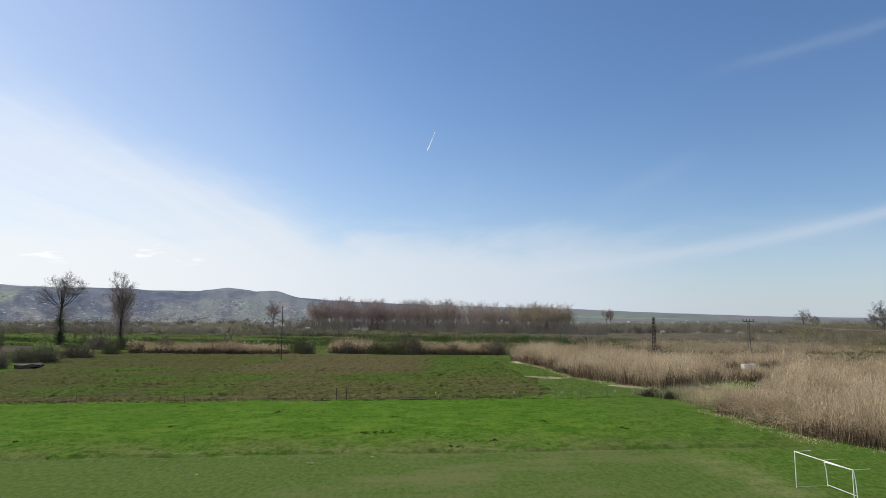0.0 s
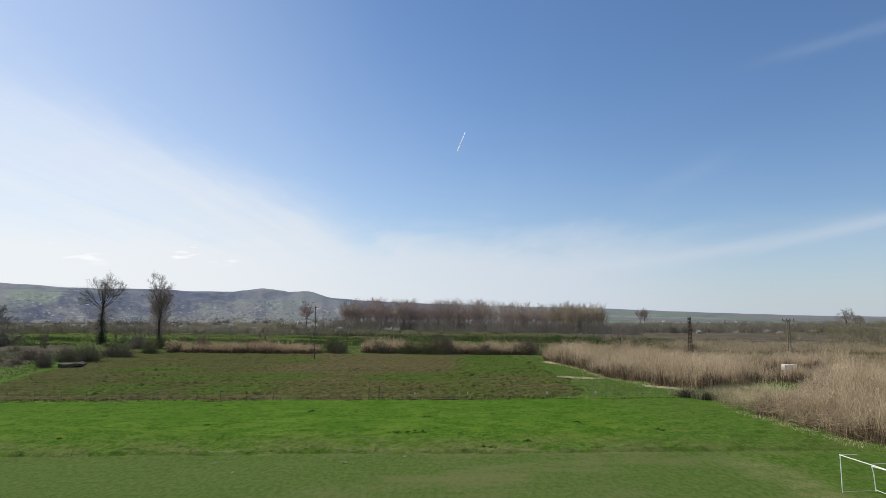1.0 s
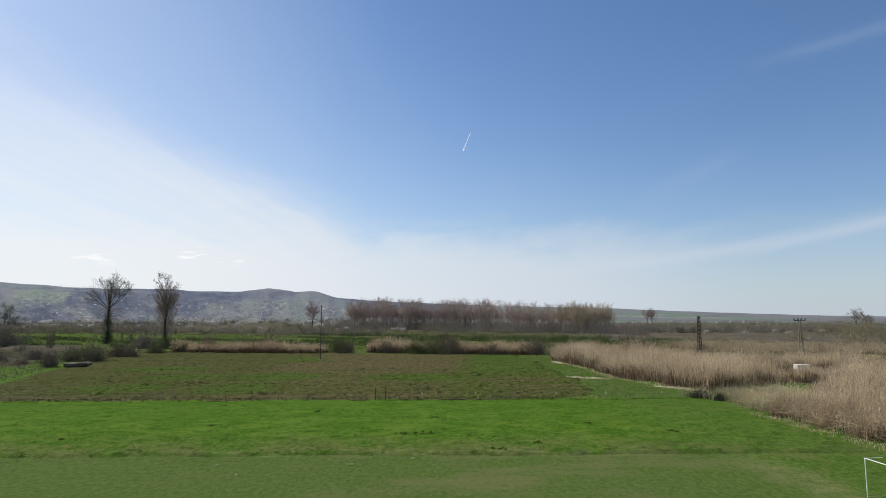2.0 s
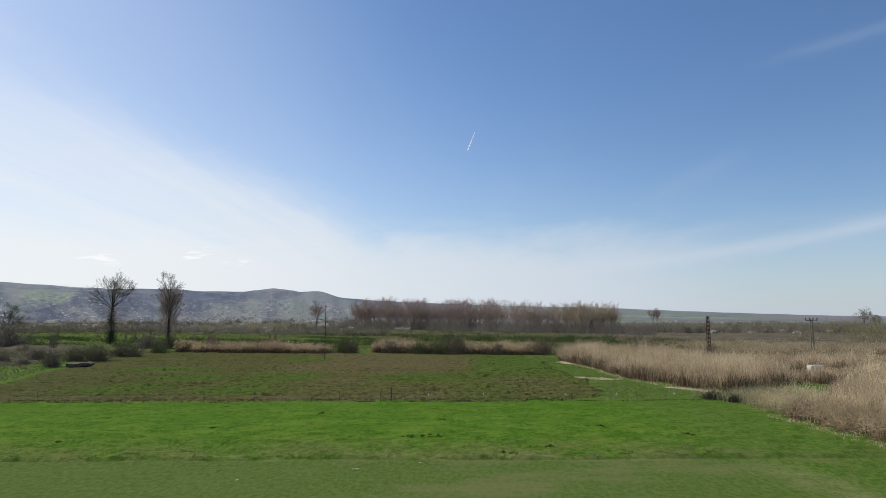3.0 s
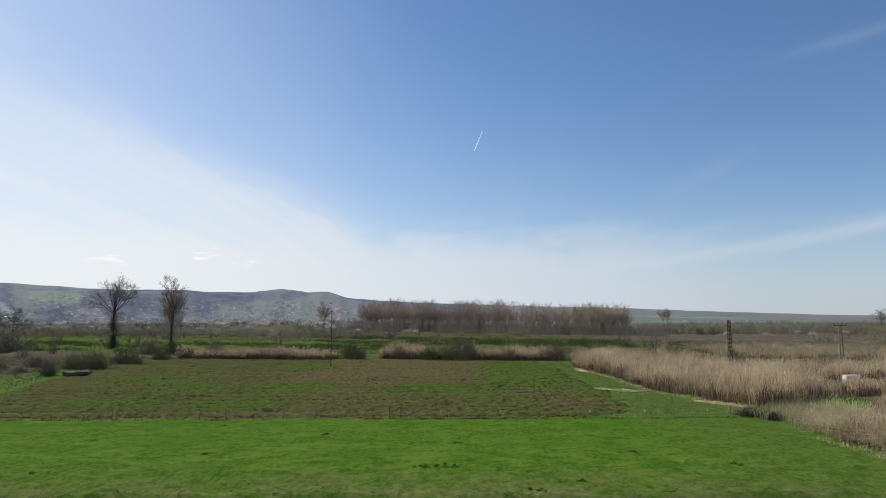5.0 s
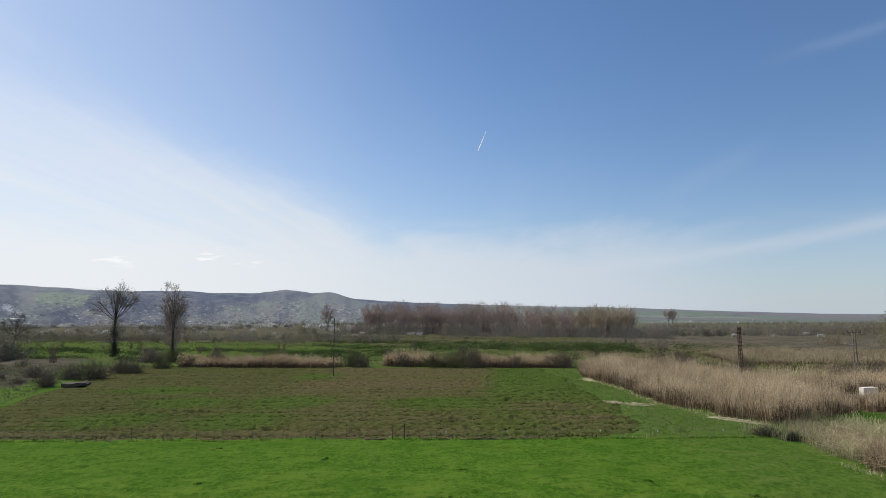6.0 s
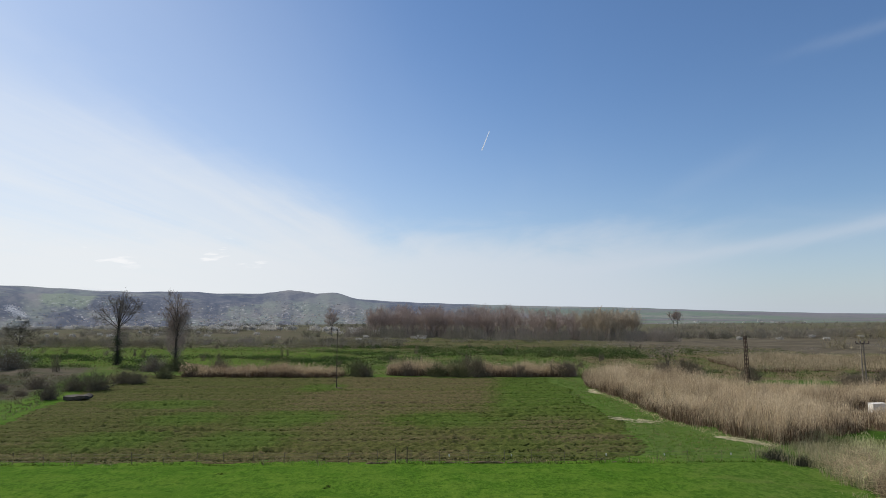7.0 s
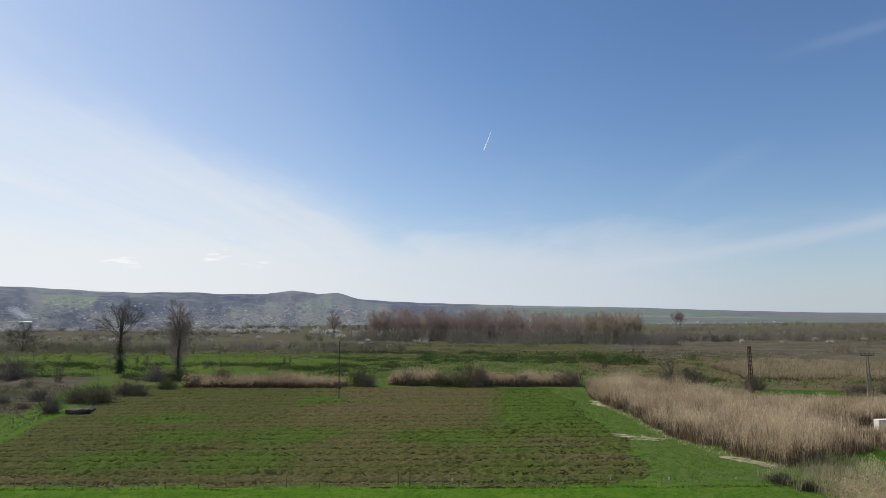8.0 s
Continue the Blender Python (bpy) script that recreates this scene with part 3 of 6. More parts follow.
def field_material():
    m, N = material("ploughed_soil", 0.95, 0.02)
    sep = N.add("ShaderNodeSeparateXYZ")
    N.put(sep.inputs[0], N.pos)
    x, y, _ = sep.outputs
    wob = N.math("MULTIPLY", N.math("SUBTRACT", N.noise(N.pos, 0.24, 5.0, 0.65), 0.5), 9.0)
    rows = N.noise(N.mapped(N.pos, (0.035, 1.0, 1), (0, 0, 0.03)), 0.8, 5.0, 0.65)
    clod = N.noise(N.mapped(N.pos, (0.8, 1.0, 1)), 3.6, 6.0, 0.75)
    speck = N.noise(N.mapped(N.pos, (0.6, 1.0, 1)), 2.9, 7.0, 0.8)
    soil = N.mix(N.ramp(clod, 0.36, 0.64), (0.060, 0.046, 0.027), (0.154, 0.117, 0.066))
    sprout = N.mix(N.ramp(N.noise(N.pos, 2.2, 6.0, 0.7), 0.38, 0.62), (0.046, 0.055, 0.015), (0.090, 0.098, 0.029))
    xs, ys = N.math("ADD", x, wob), N.math("ADD", y, N.math("MULTIPLY", wob, 0.6))
    # the plot on the far side of a ploughing line is greener, the middle one bare towards its end
    line = N.math("MULTIPLY_ADD", y, -0.075, N.math("ADD", N.math("MULTIPLY_ADD", wob, 0.7, x), 4.5))
    right = N.ramp(line, -3.6, 3.6)
    left = N.ramp(xs, -24.0, -40.0)
    bare = N.math("MULTIPLY", N.math("MULTIPLY", N.ramp(xs, -36.0, -26.0), N.math("SUBTRACT", 1.0, right)), N.ramp(ys, 102.0, 122.0, 0.40, 1.0))
    front = N.math("MULTIPLY", N.ramp(ys, 83.0, 78.5), N.ramp(xs, 14.0, 8.0))
    cover = N.math("MULTIPLY_ADD", bare, -0.24, 0.73)
    cover = N.math("ADD", cover, N.math("MULTIPLY", right, 0.10))
    cover = N.math("ADD", cover, N.math("MULTIPLY", front, -0.16))
    swaths = N.noise(N.mapped(N.pos, (0.03, 1.0, 1), (0, 0, 0.03)), 0.27, 3.0, 0.6)
    cover = N.math("ADD", cover, N.math("MULTIPLY", N.math("SUBTRACT", rows, 0.5), 0.6))
    cover = N.math("ADD", cover, N.math("MULTIPLY", N.math("SUBTRACT", swaths, 0.5), 0.8))
    fresh, dark = None, None
    for kind, cx, cy, rx, ry in (("f", -26.0, 104.0, 7.0, 5.0), ("f", -27.5, 87.5, 6.0, 4.5), ("f", -3.0, 102.0, 8.0, 4.5), ("f", -41.0, 104.0, 7.0, 4.0),
                                 ("f", -44.0, 88.0, 7.0, 4.0), ("f", -29.5, 142.0, 5.0, 4.0), ("f", -52.0, 120.0, 9.0, 3.5),
                                 ("d", 12.0, 96.0, 6.0, 5.5), ("d", 14.5, 83.0, 6.5, 5.5), ("d", 20.0, 78.5, 4.0, 3.0)):
        ex = N.math("DIVIDE", N.math("SUBTRACT", xs, cx), rx)
        ey = N.math("DIVIDE", N.math("SUBTRACT", ys, cy), ry * 1.5)
        f = N.ramp(N.math("ADD", N.math("MULTIPLY", ex, ex), N.math("MULTIPLY", ey, ey)), 2.0, 0.0)
        if kind == "f":
            fresh = f if fresh is None else N.math("MAXIMUM", fresh, f)
        else:
            dark = f if dark is None else N.math("MAXIMUM", dark, f)
    cover = N.math("ADD", cover, N.math("MULTIPLY", fresh, 0.30))
    cover = N.math("ADD", cover, N.math("MULTIPLY", dark, -0.28))
    lively = N.math("MAXIMUM", N.math("MULTIPLY", fresh, 0.75), N.math("MULTIPLY", right, N.ramp(ys, 92.0, 125.0, 0.30, 0.85)))
    green = N.mix(N.math("MULTIPLY", left, 0.5), sprout, N.mix(N.ramp(clod, 0.4, 0.6), (0.038, 0.047, 0.014), (0.078, 0.086, 0.027)))
    green = N.mix(lively, green, N.mix(N.ramp(clod, 0.38, 0.62), (0.038, 0.074, 0.012), (0.076, 0.120, 0.021)))
    cut = N.ramp(N.math("ADD", cover, N.math("MULTIPLY", N.math("SUBTRACT", speck, 0.5), 1.7)), 0.14, 0.86)
    N.put(N.bsdf.inputs["Base Color"], N.mix(cut, soil, green))
    bump(N, clod, 0.9, 0.09)
    return m


def field_height(X, Y):
    edge = field_edge(X, Y)
    rs = np.random.RandomState(4)
    warp = 0.25 * wave(X, Y, 17, 1.3)
    small = smooth(0.50, 0.76, lumps_noise(X + warp, Y, 0.50, 0.42, 1))
    tiny = smooth(0.50, 0.8, lumps_noise(X, Y + warp, 0.36, 0.4, 2))
    coarse = smooth(0.54, 0.74, lumps_noise(X + warp, Y + warp, 1.0, 0.72, 6))
    heavy = smooth(4, 15, X + 4 * wave(X, Y, 18, 0.12)) * smooth(150, 100, Y) * (0.4 + 0.6 * smooth(135, 100, Y))
    rough = 0.55 + 0.75 * lumps_noise(X, Y, 7, 5, 3) * (0.6 + 0.4 * smooth(140, 85, Y))
    furrow = 0.06 * np.sin(Y * 2 * math.pi / 1.3 + 0.8 * wave(X, Y, 15, 0.3)) + 0.11 * np.sin(Y * 2 * math.pi / 3.4 + 0.5 * wave(X, Y, 16, 0.2))
    lift = rough * (furrow + 0.15 * small + 0.10 * tiny + rs.normal(0, 0.050, X.shape)) + heavy * 0.13 * coarse
    lift = lift * (0.2 + 0.8 * smooth(0, 2.5, edge))
    return np.where(edge > 0, land(X, Y) + 0.05 + lift, land(X, Y) - 0.3)


SOIL = field_material()
field = sheet("ploughed_field", np.arange(-90, 24.1, 0.30), np.arange(75.3, 165.6, 0.26), field_height, SOIL, True)
tagged(field, "ploughed brown field with sprouting green weeds and rough clods", "field", kind="structure")


def clods(n, seed, keep_at, wide, deep, tall, mat):
    """Turned slices of earth: small rough lumps, steep on one side."""
    r = np.random.RandomState(seed)
    block = np.array([(-0.5, -0.4, -0.5), (0.5, -0.4, -0.5), (0.5, 0.5, -0.5), (-0.5, 0.5, -0.5), (-0.4, -0.45, 0.4), (0.38, -0.42, 0.5), (0.35, 0.1, 0.42), (-0.32, 0.12, 0.5)])
    tris = np.array([(0, 1, 5), (0, 5, 4), (1, 2, 6), (1, 6, 5), (2, 3, 7), (2, 7, 6), (3, 0, 4), (3, 4, 7), (4, 5, 6), (4, 6, 7)])
    p = r.uniform((-90, 76.2), (24, 164), (n, 2))
    p = p[(field_edge(p[:, 0], p[:, 1]) > 0.4) & (r.uniform(0, 1, n) < keep_at(p[:, 0], p[:, 1]))]
    k = len(p)
    size = r.uniform(0.55, 1.25, (k, 1)) * np.stack([wide * r.uniform(0.6, 1.4, k), deep * r.uniform(0.7, 1.3, k), tall * r.uniform(0.6, 1.3, k)], -1)
    P = (block[None] + r.normal(0, 0.11, (k, 8, 3))) * size[:, None]
    a = r.normal(0.03, 0.35, k)
    c, s_ = np.cos(a)[:, None], np.sin(a)[:, None]
    X, Y = P[..., 0] * c - P[..., 1] * s_, P[..., 0] * s_ + P[..., 1] * c
    V = np.stack([X + p[:, :1], Y + p[:, 1:], P[..., 2] + (land(p[:, 0], p[:, 1]) + 0.07)[:, None]], -1).reshape(-1, 3)
    F = (tris[None] + 8 * np.arange(k)[:, None, None]).reshape(-1, 3)
    return tagged(link("clods", V, F, mat, flat=True), "rough clods of turned earth and turf on the field", "soil", kind="stuff")


clods(70000, 1, lambda x, y: (0.10 + 0.90 * smooth(130, 85, y)) * (0.3 + 0.7 * lumps_noise(x, y, 6, 4, 9)) * (1 - 0.5 * smooth(6, 12, x)), 0.25, 0.15, 0.11, SOIL)
clods(105000, 2, lambda x, y: smooth(3, 12, x + 4 * wave(x, y, 18, 0.12)) * (0.25 + 0.75 * smooth(140, 95, y)) * smooth(0.2, 0.6, lumps_noise(x, y, 4, 3, 10)), 0.40, 0.20, 0.19, SOIL)


# ---- stuff: blades, reeds, twigs ----
def inside(px, py, poly):
    c = np.zeros(len(px), bool)
    n = len(poly)
    for i in range(n):
        (x0, y0), (x1, y1) = poly[i], poly[i - 1]
        hit = ((y0 > py) != (y1 > py)) & (px < (x1 - x0) * (py - y0) / (y1 - y0 + 1e-9) + x0)
        c ^= hit
    return c


def scatter(poly, per_m2, rs):
    P = np.array(poly, float)
    lo, hi = P.min(0), P.max(0)
    n = int(per_m2 * (hi - lo).prod())
    q = rs.uniform(lo, hi, (n, 2))
    return q[inside(q[:, 0], q[:, 1], poly)]


def blades(base, heading, lean, height, width, z=None):
    """Bent blades: two quads each, tapering to a tip. base (n,2)."""
    n = len(base)
    z0 = land(base[:, 0], base[:, 1]) if z is None else z
    b = np.stack([base[:, 0], base[:, 1], z0], -1)
    d = np.stack([np.cos(heading), np.sin(heading), 0 * heading], -1)
    s = np.stack([-np.sin(heading), np.cos(heading), 0 * heading], -1) * (width / 2)[:, None]
    up = np.array([0, 0, 1.0])
    m = b + d * (lean * height * 0.30)[:, None] + up * (height * 0.6)[:, None]
    t = b + d * (lean * height)[:, None] + up * (height * np.sqrt(np.maximum(0.05, 1 - 0.6 * lean ** 2)))[:, None]
    V = np.stack([b - s, b + s, m + s * 0.8, m - s * 0.8, t], 1).reshape(-1, 3)
    k = np.arange(n)[:, None] * 5
    F = np.concatenate([np.array([[0, 1, 2]]) + k, np.array([[0, 2, 3]]) + k, np.array([[3, 2, 4]]) + k])
    return V, F


def merge(parts):
    vs, fs, o = [], [], 0
    for V, F in parts:
        vs.append(V)
        fs.append(F + o)
        o += len(V)
    return np.concatenate(vs), np.concatenate(fs)


def tufts(name, places, rs, n_blades, height, width, mat, label, spread=0.12, lean=0.5):
    n = len(places)
    k = rs.uniform(0.6, 1.3, n)
    base = np.repeat(places, n_blades, 0) + rs.normal(0, spread, (n * n_blades, 2))
    h = np.repeat(k, n_blades) * height * rs.uniform(0.6, 1.2, n * n_blades)
    V, F = blades(base, rs.uniform(0, 6.283, len(base)), rs.uniform(0.1, lean * 2, len(base)), h, np.full(len(base), width), surface(base[:, 0], base[:, 1]) - 0.02)
    return tagged(link(name, V, F, mat), label, "grass", kind="stuff")


def edge_distance(p, poly):
    best = np.full(len(p), 1e9)
    for i in range(len(poly)):
        a, b = np.array(poly[i - 1], float), np.array(poly[i], float)
        t = np.clip(((p - a) @ (b - a)) / ((b - a) @ (b - a)), 0, 1)
        best = np.minimum(best, np.hypot(*(p - a - t[:, None] * (b - a)).T))
    return best


def reed_bed(name, poly, per_m2, height, mat, label, seed, width=0.021, tangle=0.0, under="reed_low_shade"):
    rs = np.random.RandomState(seed)
    p = scatter(poly, per_m2, rs)
    full = 0.5 * lumps_noise(p[:, 0], p[:, 1], 4.6, 4.6, seed + 55) + 0.5 * lumps_noise(p[:, 0], p[:, 1], 1.7, 1.7, seed + 56)
    p = p[rs.uniform(0, 1, len(p)) < 0.16 + 0.84 * smooth(0.26, 0.46, full)]
    e = edge_distance(p, poly) + 0.7 * wave(p[:, 0], p[:, 1], seed + 53, 0.8)
    keep_stem = (e > 0.15) & (rs.uniform(0, 1, len(p)) < 0.5 + 0.5 * smooth(0, 2.0, e))
    p, e = p[keep_stem], e[keep_stem]
    n = len(p)
    stand, tuft = lumps_noise(p[:, 0], p[:, 1], 4.6, 4.6, seed + 55), lumps_noise(p[:, 0], p[:, 1], 1.7, 1.7, seed + 56)
    clump = (0.50 + 0.70 * stand) * (0.78 + 0.42 * tuft) * (1.0 + 0.22 * wave(p[:, 0], p[:, 1], seed + 50, 0.22))
    h = height * np.clip(clump, 0.30, 1.25) * rs.uniform(0.62, 1.12, n) * (0.72 + 0.28 * smooth(0, 2.2, e))
    # stems fan out from the middle of their tussock
    cell = 2.1
    gi, gj = np.floor(p[:, 0] / cell).astype(int), np.floor(p[:, 1] / cell).astype(int)
    jit = np.random.RandomState(seed + 54).uniform(0.25, 0.75, (64, 64, 2))
    off = p - (np.stack([gi, gj], -1) + jit[gi % 64, gj % 64]) * cell
    out = np.hypot(off[:, 0], off[:, 1]) / cell
    tone = np.random.RandomState(seed + 59).uniform(0.72, 1.12, (64, 64))[gi % 64, gj % 64]
    h = h * tone * (1.08 - 0.45 * np.minimum(out, 0.8) ** 1.5)
    head = np.arctan2(off[:, 1], off[:, 0]) + rs.normal(0, 0.7, n)
    lean = np.abs(rs.normal(0.06, 0.10, n) + 0.42 * out + 0.2 * smooth(0.5, 0.2, tuft))
    down = wave(p[:, 0], p[:, 1], seed + 52, 0.45)
    fallen = rs.uniform(0, 1, n) < 0.12 + tangle + 0.6 * smooth(0.25, 0.8, down)
    lean[fallen] = rs.uniform(0.4, 1.0, fallen.sum())
    sets = [blades(p, head, lean, h, width * rs.uniform(0.6, 1.3, n))]
    z0 = land(p[:, 0], p[:, 1])
    # a drooping leaf on most stems
    for f in (0.45, 0.75):
        w = rs.uniform(0, 1, n) < 0.6
        k = int(w.sum())
        q = (p + np.stack([np.cos(head), np.sin(head)], -1) * (lean * h * f * 0.5)[:, None])[w]
        sets.append(blades(q, rs.uniform(0, 6.283, k), rs.uniform(0.6, 1.3, k), h[w] * rs.uniform(0.10, 0.22, k), np.full(k, width * 1.0), (z0 + h * f)[w]))
    # broken stems and litter filling the lower half, dark ones imitating the shade there
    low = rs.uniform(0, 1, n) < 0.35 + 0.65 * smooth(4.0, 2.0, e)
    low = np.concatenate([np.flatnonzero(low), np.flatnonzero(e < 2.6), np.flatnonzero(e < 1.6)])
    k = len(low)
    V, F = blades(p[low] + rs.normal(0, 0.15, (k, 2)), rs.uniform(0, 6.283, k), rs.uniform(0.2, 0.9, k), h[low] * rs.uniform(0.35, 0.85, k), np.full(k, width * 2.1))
    tagged(link("reed_undergrowth", V, F, M[under]), "broken stems and litter at the foot of the reeds, dark where imitating shade", "reeds", kind="stuff")
    # the plume
    d = np.stack([np.cos(head), np.sin(head), 0 * head], -1)
    tip = np.stack([p[:, 0], p[:, 1], z0], -1) + d * (lean * h)[:, None] + np.array([0, 0, 1]) * (h * np.sqrt(np.maximum(0.05, 1 - 0.6 * lean ** 2)))[:, None]
    sets.append(blades(tip[:, :2] - d[:, :2] * 0.02, head, rs.uniform(0.4, 0.8, n), rs.uniform(0.15, 0.38, n), width * rs.uniform(0.6, 1.5, n), tip[:, 2] - 0.14))
    V, F = merge(sets)
    return tagged(link(name, V, F, mat), label, "reeds", kind="stuff")


rs = np.random.RandomState(21)
MAIN_BED = [(26.5, 158), (25.2, 138), (27, 120), (28, 101), (31.5, 88), (35.5, 83), (40, 85), (47, 89), (53, 94), (56, 97), (55.5, 103), (57, 107), (66, 109), (74, 112), (84, 118), (82, 126), (70, 127), (60, 126), (51, 130), (47, 140), (47, 160), (40, 178), (30, 170)]
NEAR_BED = [(36.5, 67), (33.2, 65), (32.2, 62), (32.6, 56), (33.6, 48), (36.5, 44), (43, 42), (54, 54), (82, 88), (84, 104), (70, 105), (63, 99), (57, 92), (48, 81), (42, 72)]
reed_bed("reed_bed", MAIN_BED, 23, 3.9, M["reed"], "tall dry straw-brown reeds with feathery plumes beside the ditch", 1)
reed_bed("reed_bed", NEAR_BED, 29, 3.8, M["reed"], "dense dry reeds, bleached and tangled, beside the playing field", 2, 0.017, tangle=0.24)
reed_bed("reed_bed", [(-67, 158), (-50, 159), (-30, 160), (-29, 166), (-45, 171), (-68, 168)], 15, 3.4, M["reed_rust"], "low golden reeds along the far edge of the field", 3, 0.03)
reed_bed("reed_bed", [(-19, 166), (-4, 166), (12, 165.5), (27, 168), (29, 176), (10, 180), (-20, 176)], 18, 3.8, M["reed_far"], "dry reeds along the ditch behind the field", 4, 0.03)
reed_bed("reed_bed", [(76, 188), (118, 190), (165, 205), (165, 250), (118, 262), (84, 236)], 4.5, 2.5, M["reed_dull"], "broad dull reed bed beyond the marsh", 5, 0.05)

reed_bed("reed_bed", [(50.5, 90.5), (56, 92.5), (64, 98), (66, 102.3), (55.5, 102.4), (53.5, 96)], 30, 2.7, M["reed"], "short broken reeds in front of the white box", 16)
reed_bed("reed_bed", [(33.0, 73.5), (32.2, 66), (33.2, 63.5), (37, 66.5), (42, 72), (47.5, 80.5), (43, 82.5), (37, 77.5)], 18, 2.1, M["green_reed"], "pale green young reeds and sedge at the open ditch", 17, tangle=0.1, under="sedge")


def leaf_cloud(rs, centres, radius, n, size):
    """Many small tilted leaf quads round the centres."""
    c = centres[rs.randint(0, len(centres), n)] + rs.normal(0, 1, (n, 3)) * radius
    u = rs.normal(0, 1, (n, 3))
    u /= np.linalg.norm(u, axis=1)[:, None]
    w = np.cross(u, rs.normal(0, 1, (n, 3)))
    w /= np.linalg.norm(w, axis=1)[:, None]
    s = (size * rs.uniform(0.5, 1.3, n))[:, None]
    V = np.stack([c - u * s, c + w * s * 0.6, c + u * s, c - w * s * 0.6], 1).reshape(-1, 3)
    return V, np.arange(n)[:, None] * 4 + np.array([[0, 1, 2, 3]])


def matted_leaves(poly, n, lo, hi, size, mat, label, seed):
    """Broken leaves matted over a strip of reeds."""
    r = np.random.RandomState(seed)
    p = scatter(poly, 2.5, r)
    z = land(p[:, 0], p[:, 1]) + r.uniform(lo, hi, len(p)) * (0.75 + 0.3 * wave(p[:, 0], p[:, 1], seed, 0.4))
    V, F = leaf_cloud(r, np.stack([p[:, 0], p[:, 1], z], -1), np.array([0.3, 0.3, 0.25]), n, size)
    tagged(link("matted_reeds", V, F, mat), label, "reeds", kind="stuff")


LEFT_STRIP = [(-67, 157.6), (-50, 158.6), (-30, 159.6), (-29, 166), (-45, 170), (-68, 167)]
FAR_STRIP = [(-19, 166), (-4, 166), (12, 165.5), (27, 168), (28, 174), (-19, 174)]
# pale leaves on top; the dark low layer stands in for shade below
LEAFY = ((LEFT_STRIP, 7500, 1.3, 3.0, 0.17, "reed_far", "pale matted reed leaves along the field"), (LEFT_STRIP, 5000, 0.1, 1.3, 0.2, "reed_low_shade", "reed litter darkened to imitate shade along the field"),
         (FAR_STRIP, 7000, 1.5, 3.9, 0.16, "reed_far", "pale matted reed leaves behind the field"), (FAR_STRIP, 5000, 0.1, 1.3, 0.2, "reed_low_shade", "reed litter darkened to imitate shade behind the field"))
for k, (strip, n, lo, hi, size, mat, label) in enumerate(LEAFY):
    matted_leaves(strip, n, lo, hi, size, M[mat], label, 70 + k)

def tubes(segs, sides):
    """Tapered tubes from rows of (ax, ay, az, bx, by, bz, ra, rb)."""
    S = np.asarray(segs, float)
    a, b, ra, rb = S[:, :3], S[:, 3:6], S[:, 6], S[:, 7]
    d = b - a
    d /= np.linalg.norm(d, axis=1)[:, None] + 1e-9
    ref = np.where(np.abs(d[:, 2:3]) > 0.9, np.array([[1.0, 0, 0]]), np.array([[0, 0, 1.0]]))
    u = np.cross(d, ref)
    u /= np.linalg.norm(u, axis=1)[:, None] + 1e-9
    v = np.cross(d, u)
    V = []
    for c, r in ((a, ra), (b, rb)):
        for i in range(sides):
            t = 2 * math.pi * i / sides
            V.append(c + (u * math.cos(t) + v * math.sin(t)) * r[:, None])
    V = np.stack(V, 1).reshape(-1, 3)
    k = np.arange(len(S))[:, None] * sides * 2
    F = np.concatenate([np.array([[i, (i + 1) % sides, sides + (i + 1) % sides, sides + i]]) + k for i in range(sides)])
    return V, F


def tangled_stems(poly, n, seed):
    """Fallen and broken stems lying across one another in the front of a bed."""
    r = np.random.RandomState(seed)
    p = scatter(poly, n, r)
    k = len(p)
    a, tilt, ln = r.uniform(0, 6.283, k), r.normal(0.25, 0.35, k), r.uniform(0.8, 2.4, k)
    d = np.stack([np.cos(a) * np.cos(tilt), np.sin(a) * np.cos(tilt), np.sin(tilt)], -1) * ln[:, None]
    base = np.column_stack([p, land(p[:, 0], p[:, 1]) + r.uniform(0.1, 1.7, k) * (0.8 + 0.35 * wave(p[:, 0], p[:, 1], seed, 0.7))])
    V, F = tubes(np.column_stack([base, base + d, np.full(k, 0.012), np.full(k, 0.006)]), 3)
    tagged(link("tangled_reeds", V, F, M["reed"]), "bleached reed stems fallen across one another", "reeds", kind="stuff")


tangled_stems([(33.8, 73), (32.6, 65), (32.4, 60), (33.0, 55), (34.0, 49), (36.8, 45), (44, 43.5), (49, 49), (42, 52), (38, 58), (37.5, 66), (38, 74)], 22, 5)
# sparse dead stems round the open end of the ditch
p = scatter([(31, 73), (36, 72), (46, 84), (42, 90), (35, 82), (30, 80)], 2.0, rs)
p = np.concatenate([p, scatter([(32, 66), (40, 66), (47, 80), (40, 88), (33, 76)], 2.5, rs)])
tufts("dead_grass", p, rs, 6, 1.1, 0.03, M["sedge"], "pale dead grass and stems at the ditch", 0.3)

edge_a = scatter([(30.8, 64), (31.2, 55), (32.2, 47.5), (35.5, 43), (42, 40.5), (42, 43), (36.5, 45), (33.8, 49), (33, 56), (32.6, 64)], 2.6, rs)
edge_b = scatter([(24.4, 138), (26, 120), (27, 100), (30.5, 87), (34.5, 82), (36, 84), (32, 89), (28.6, 101), (27.6, 120), (26, 138)], 3.0, rs)
tufts("reed_litter", np.concatenate([edge_a, edge_b]), rs, 6, 0.34, 0.022, M["reed"], "broken reed litter along the edge of the beds", 0.3, 1.0)


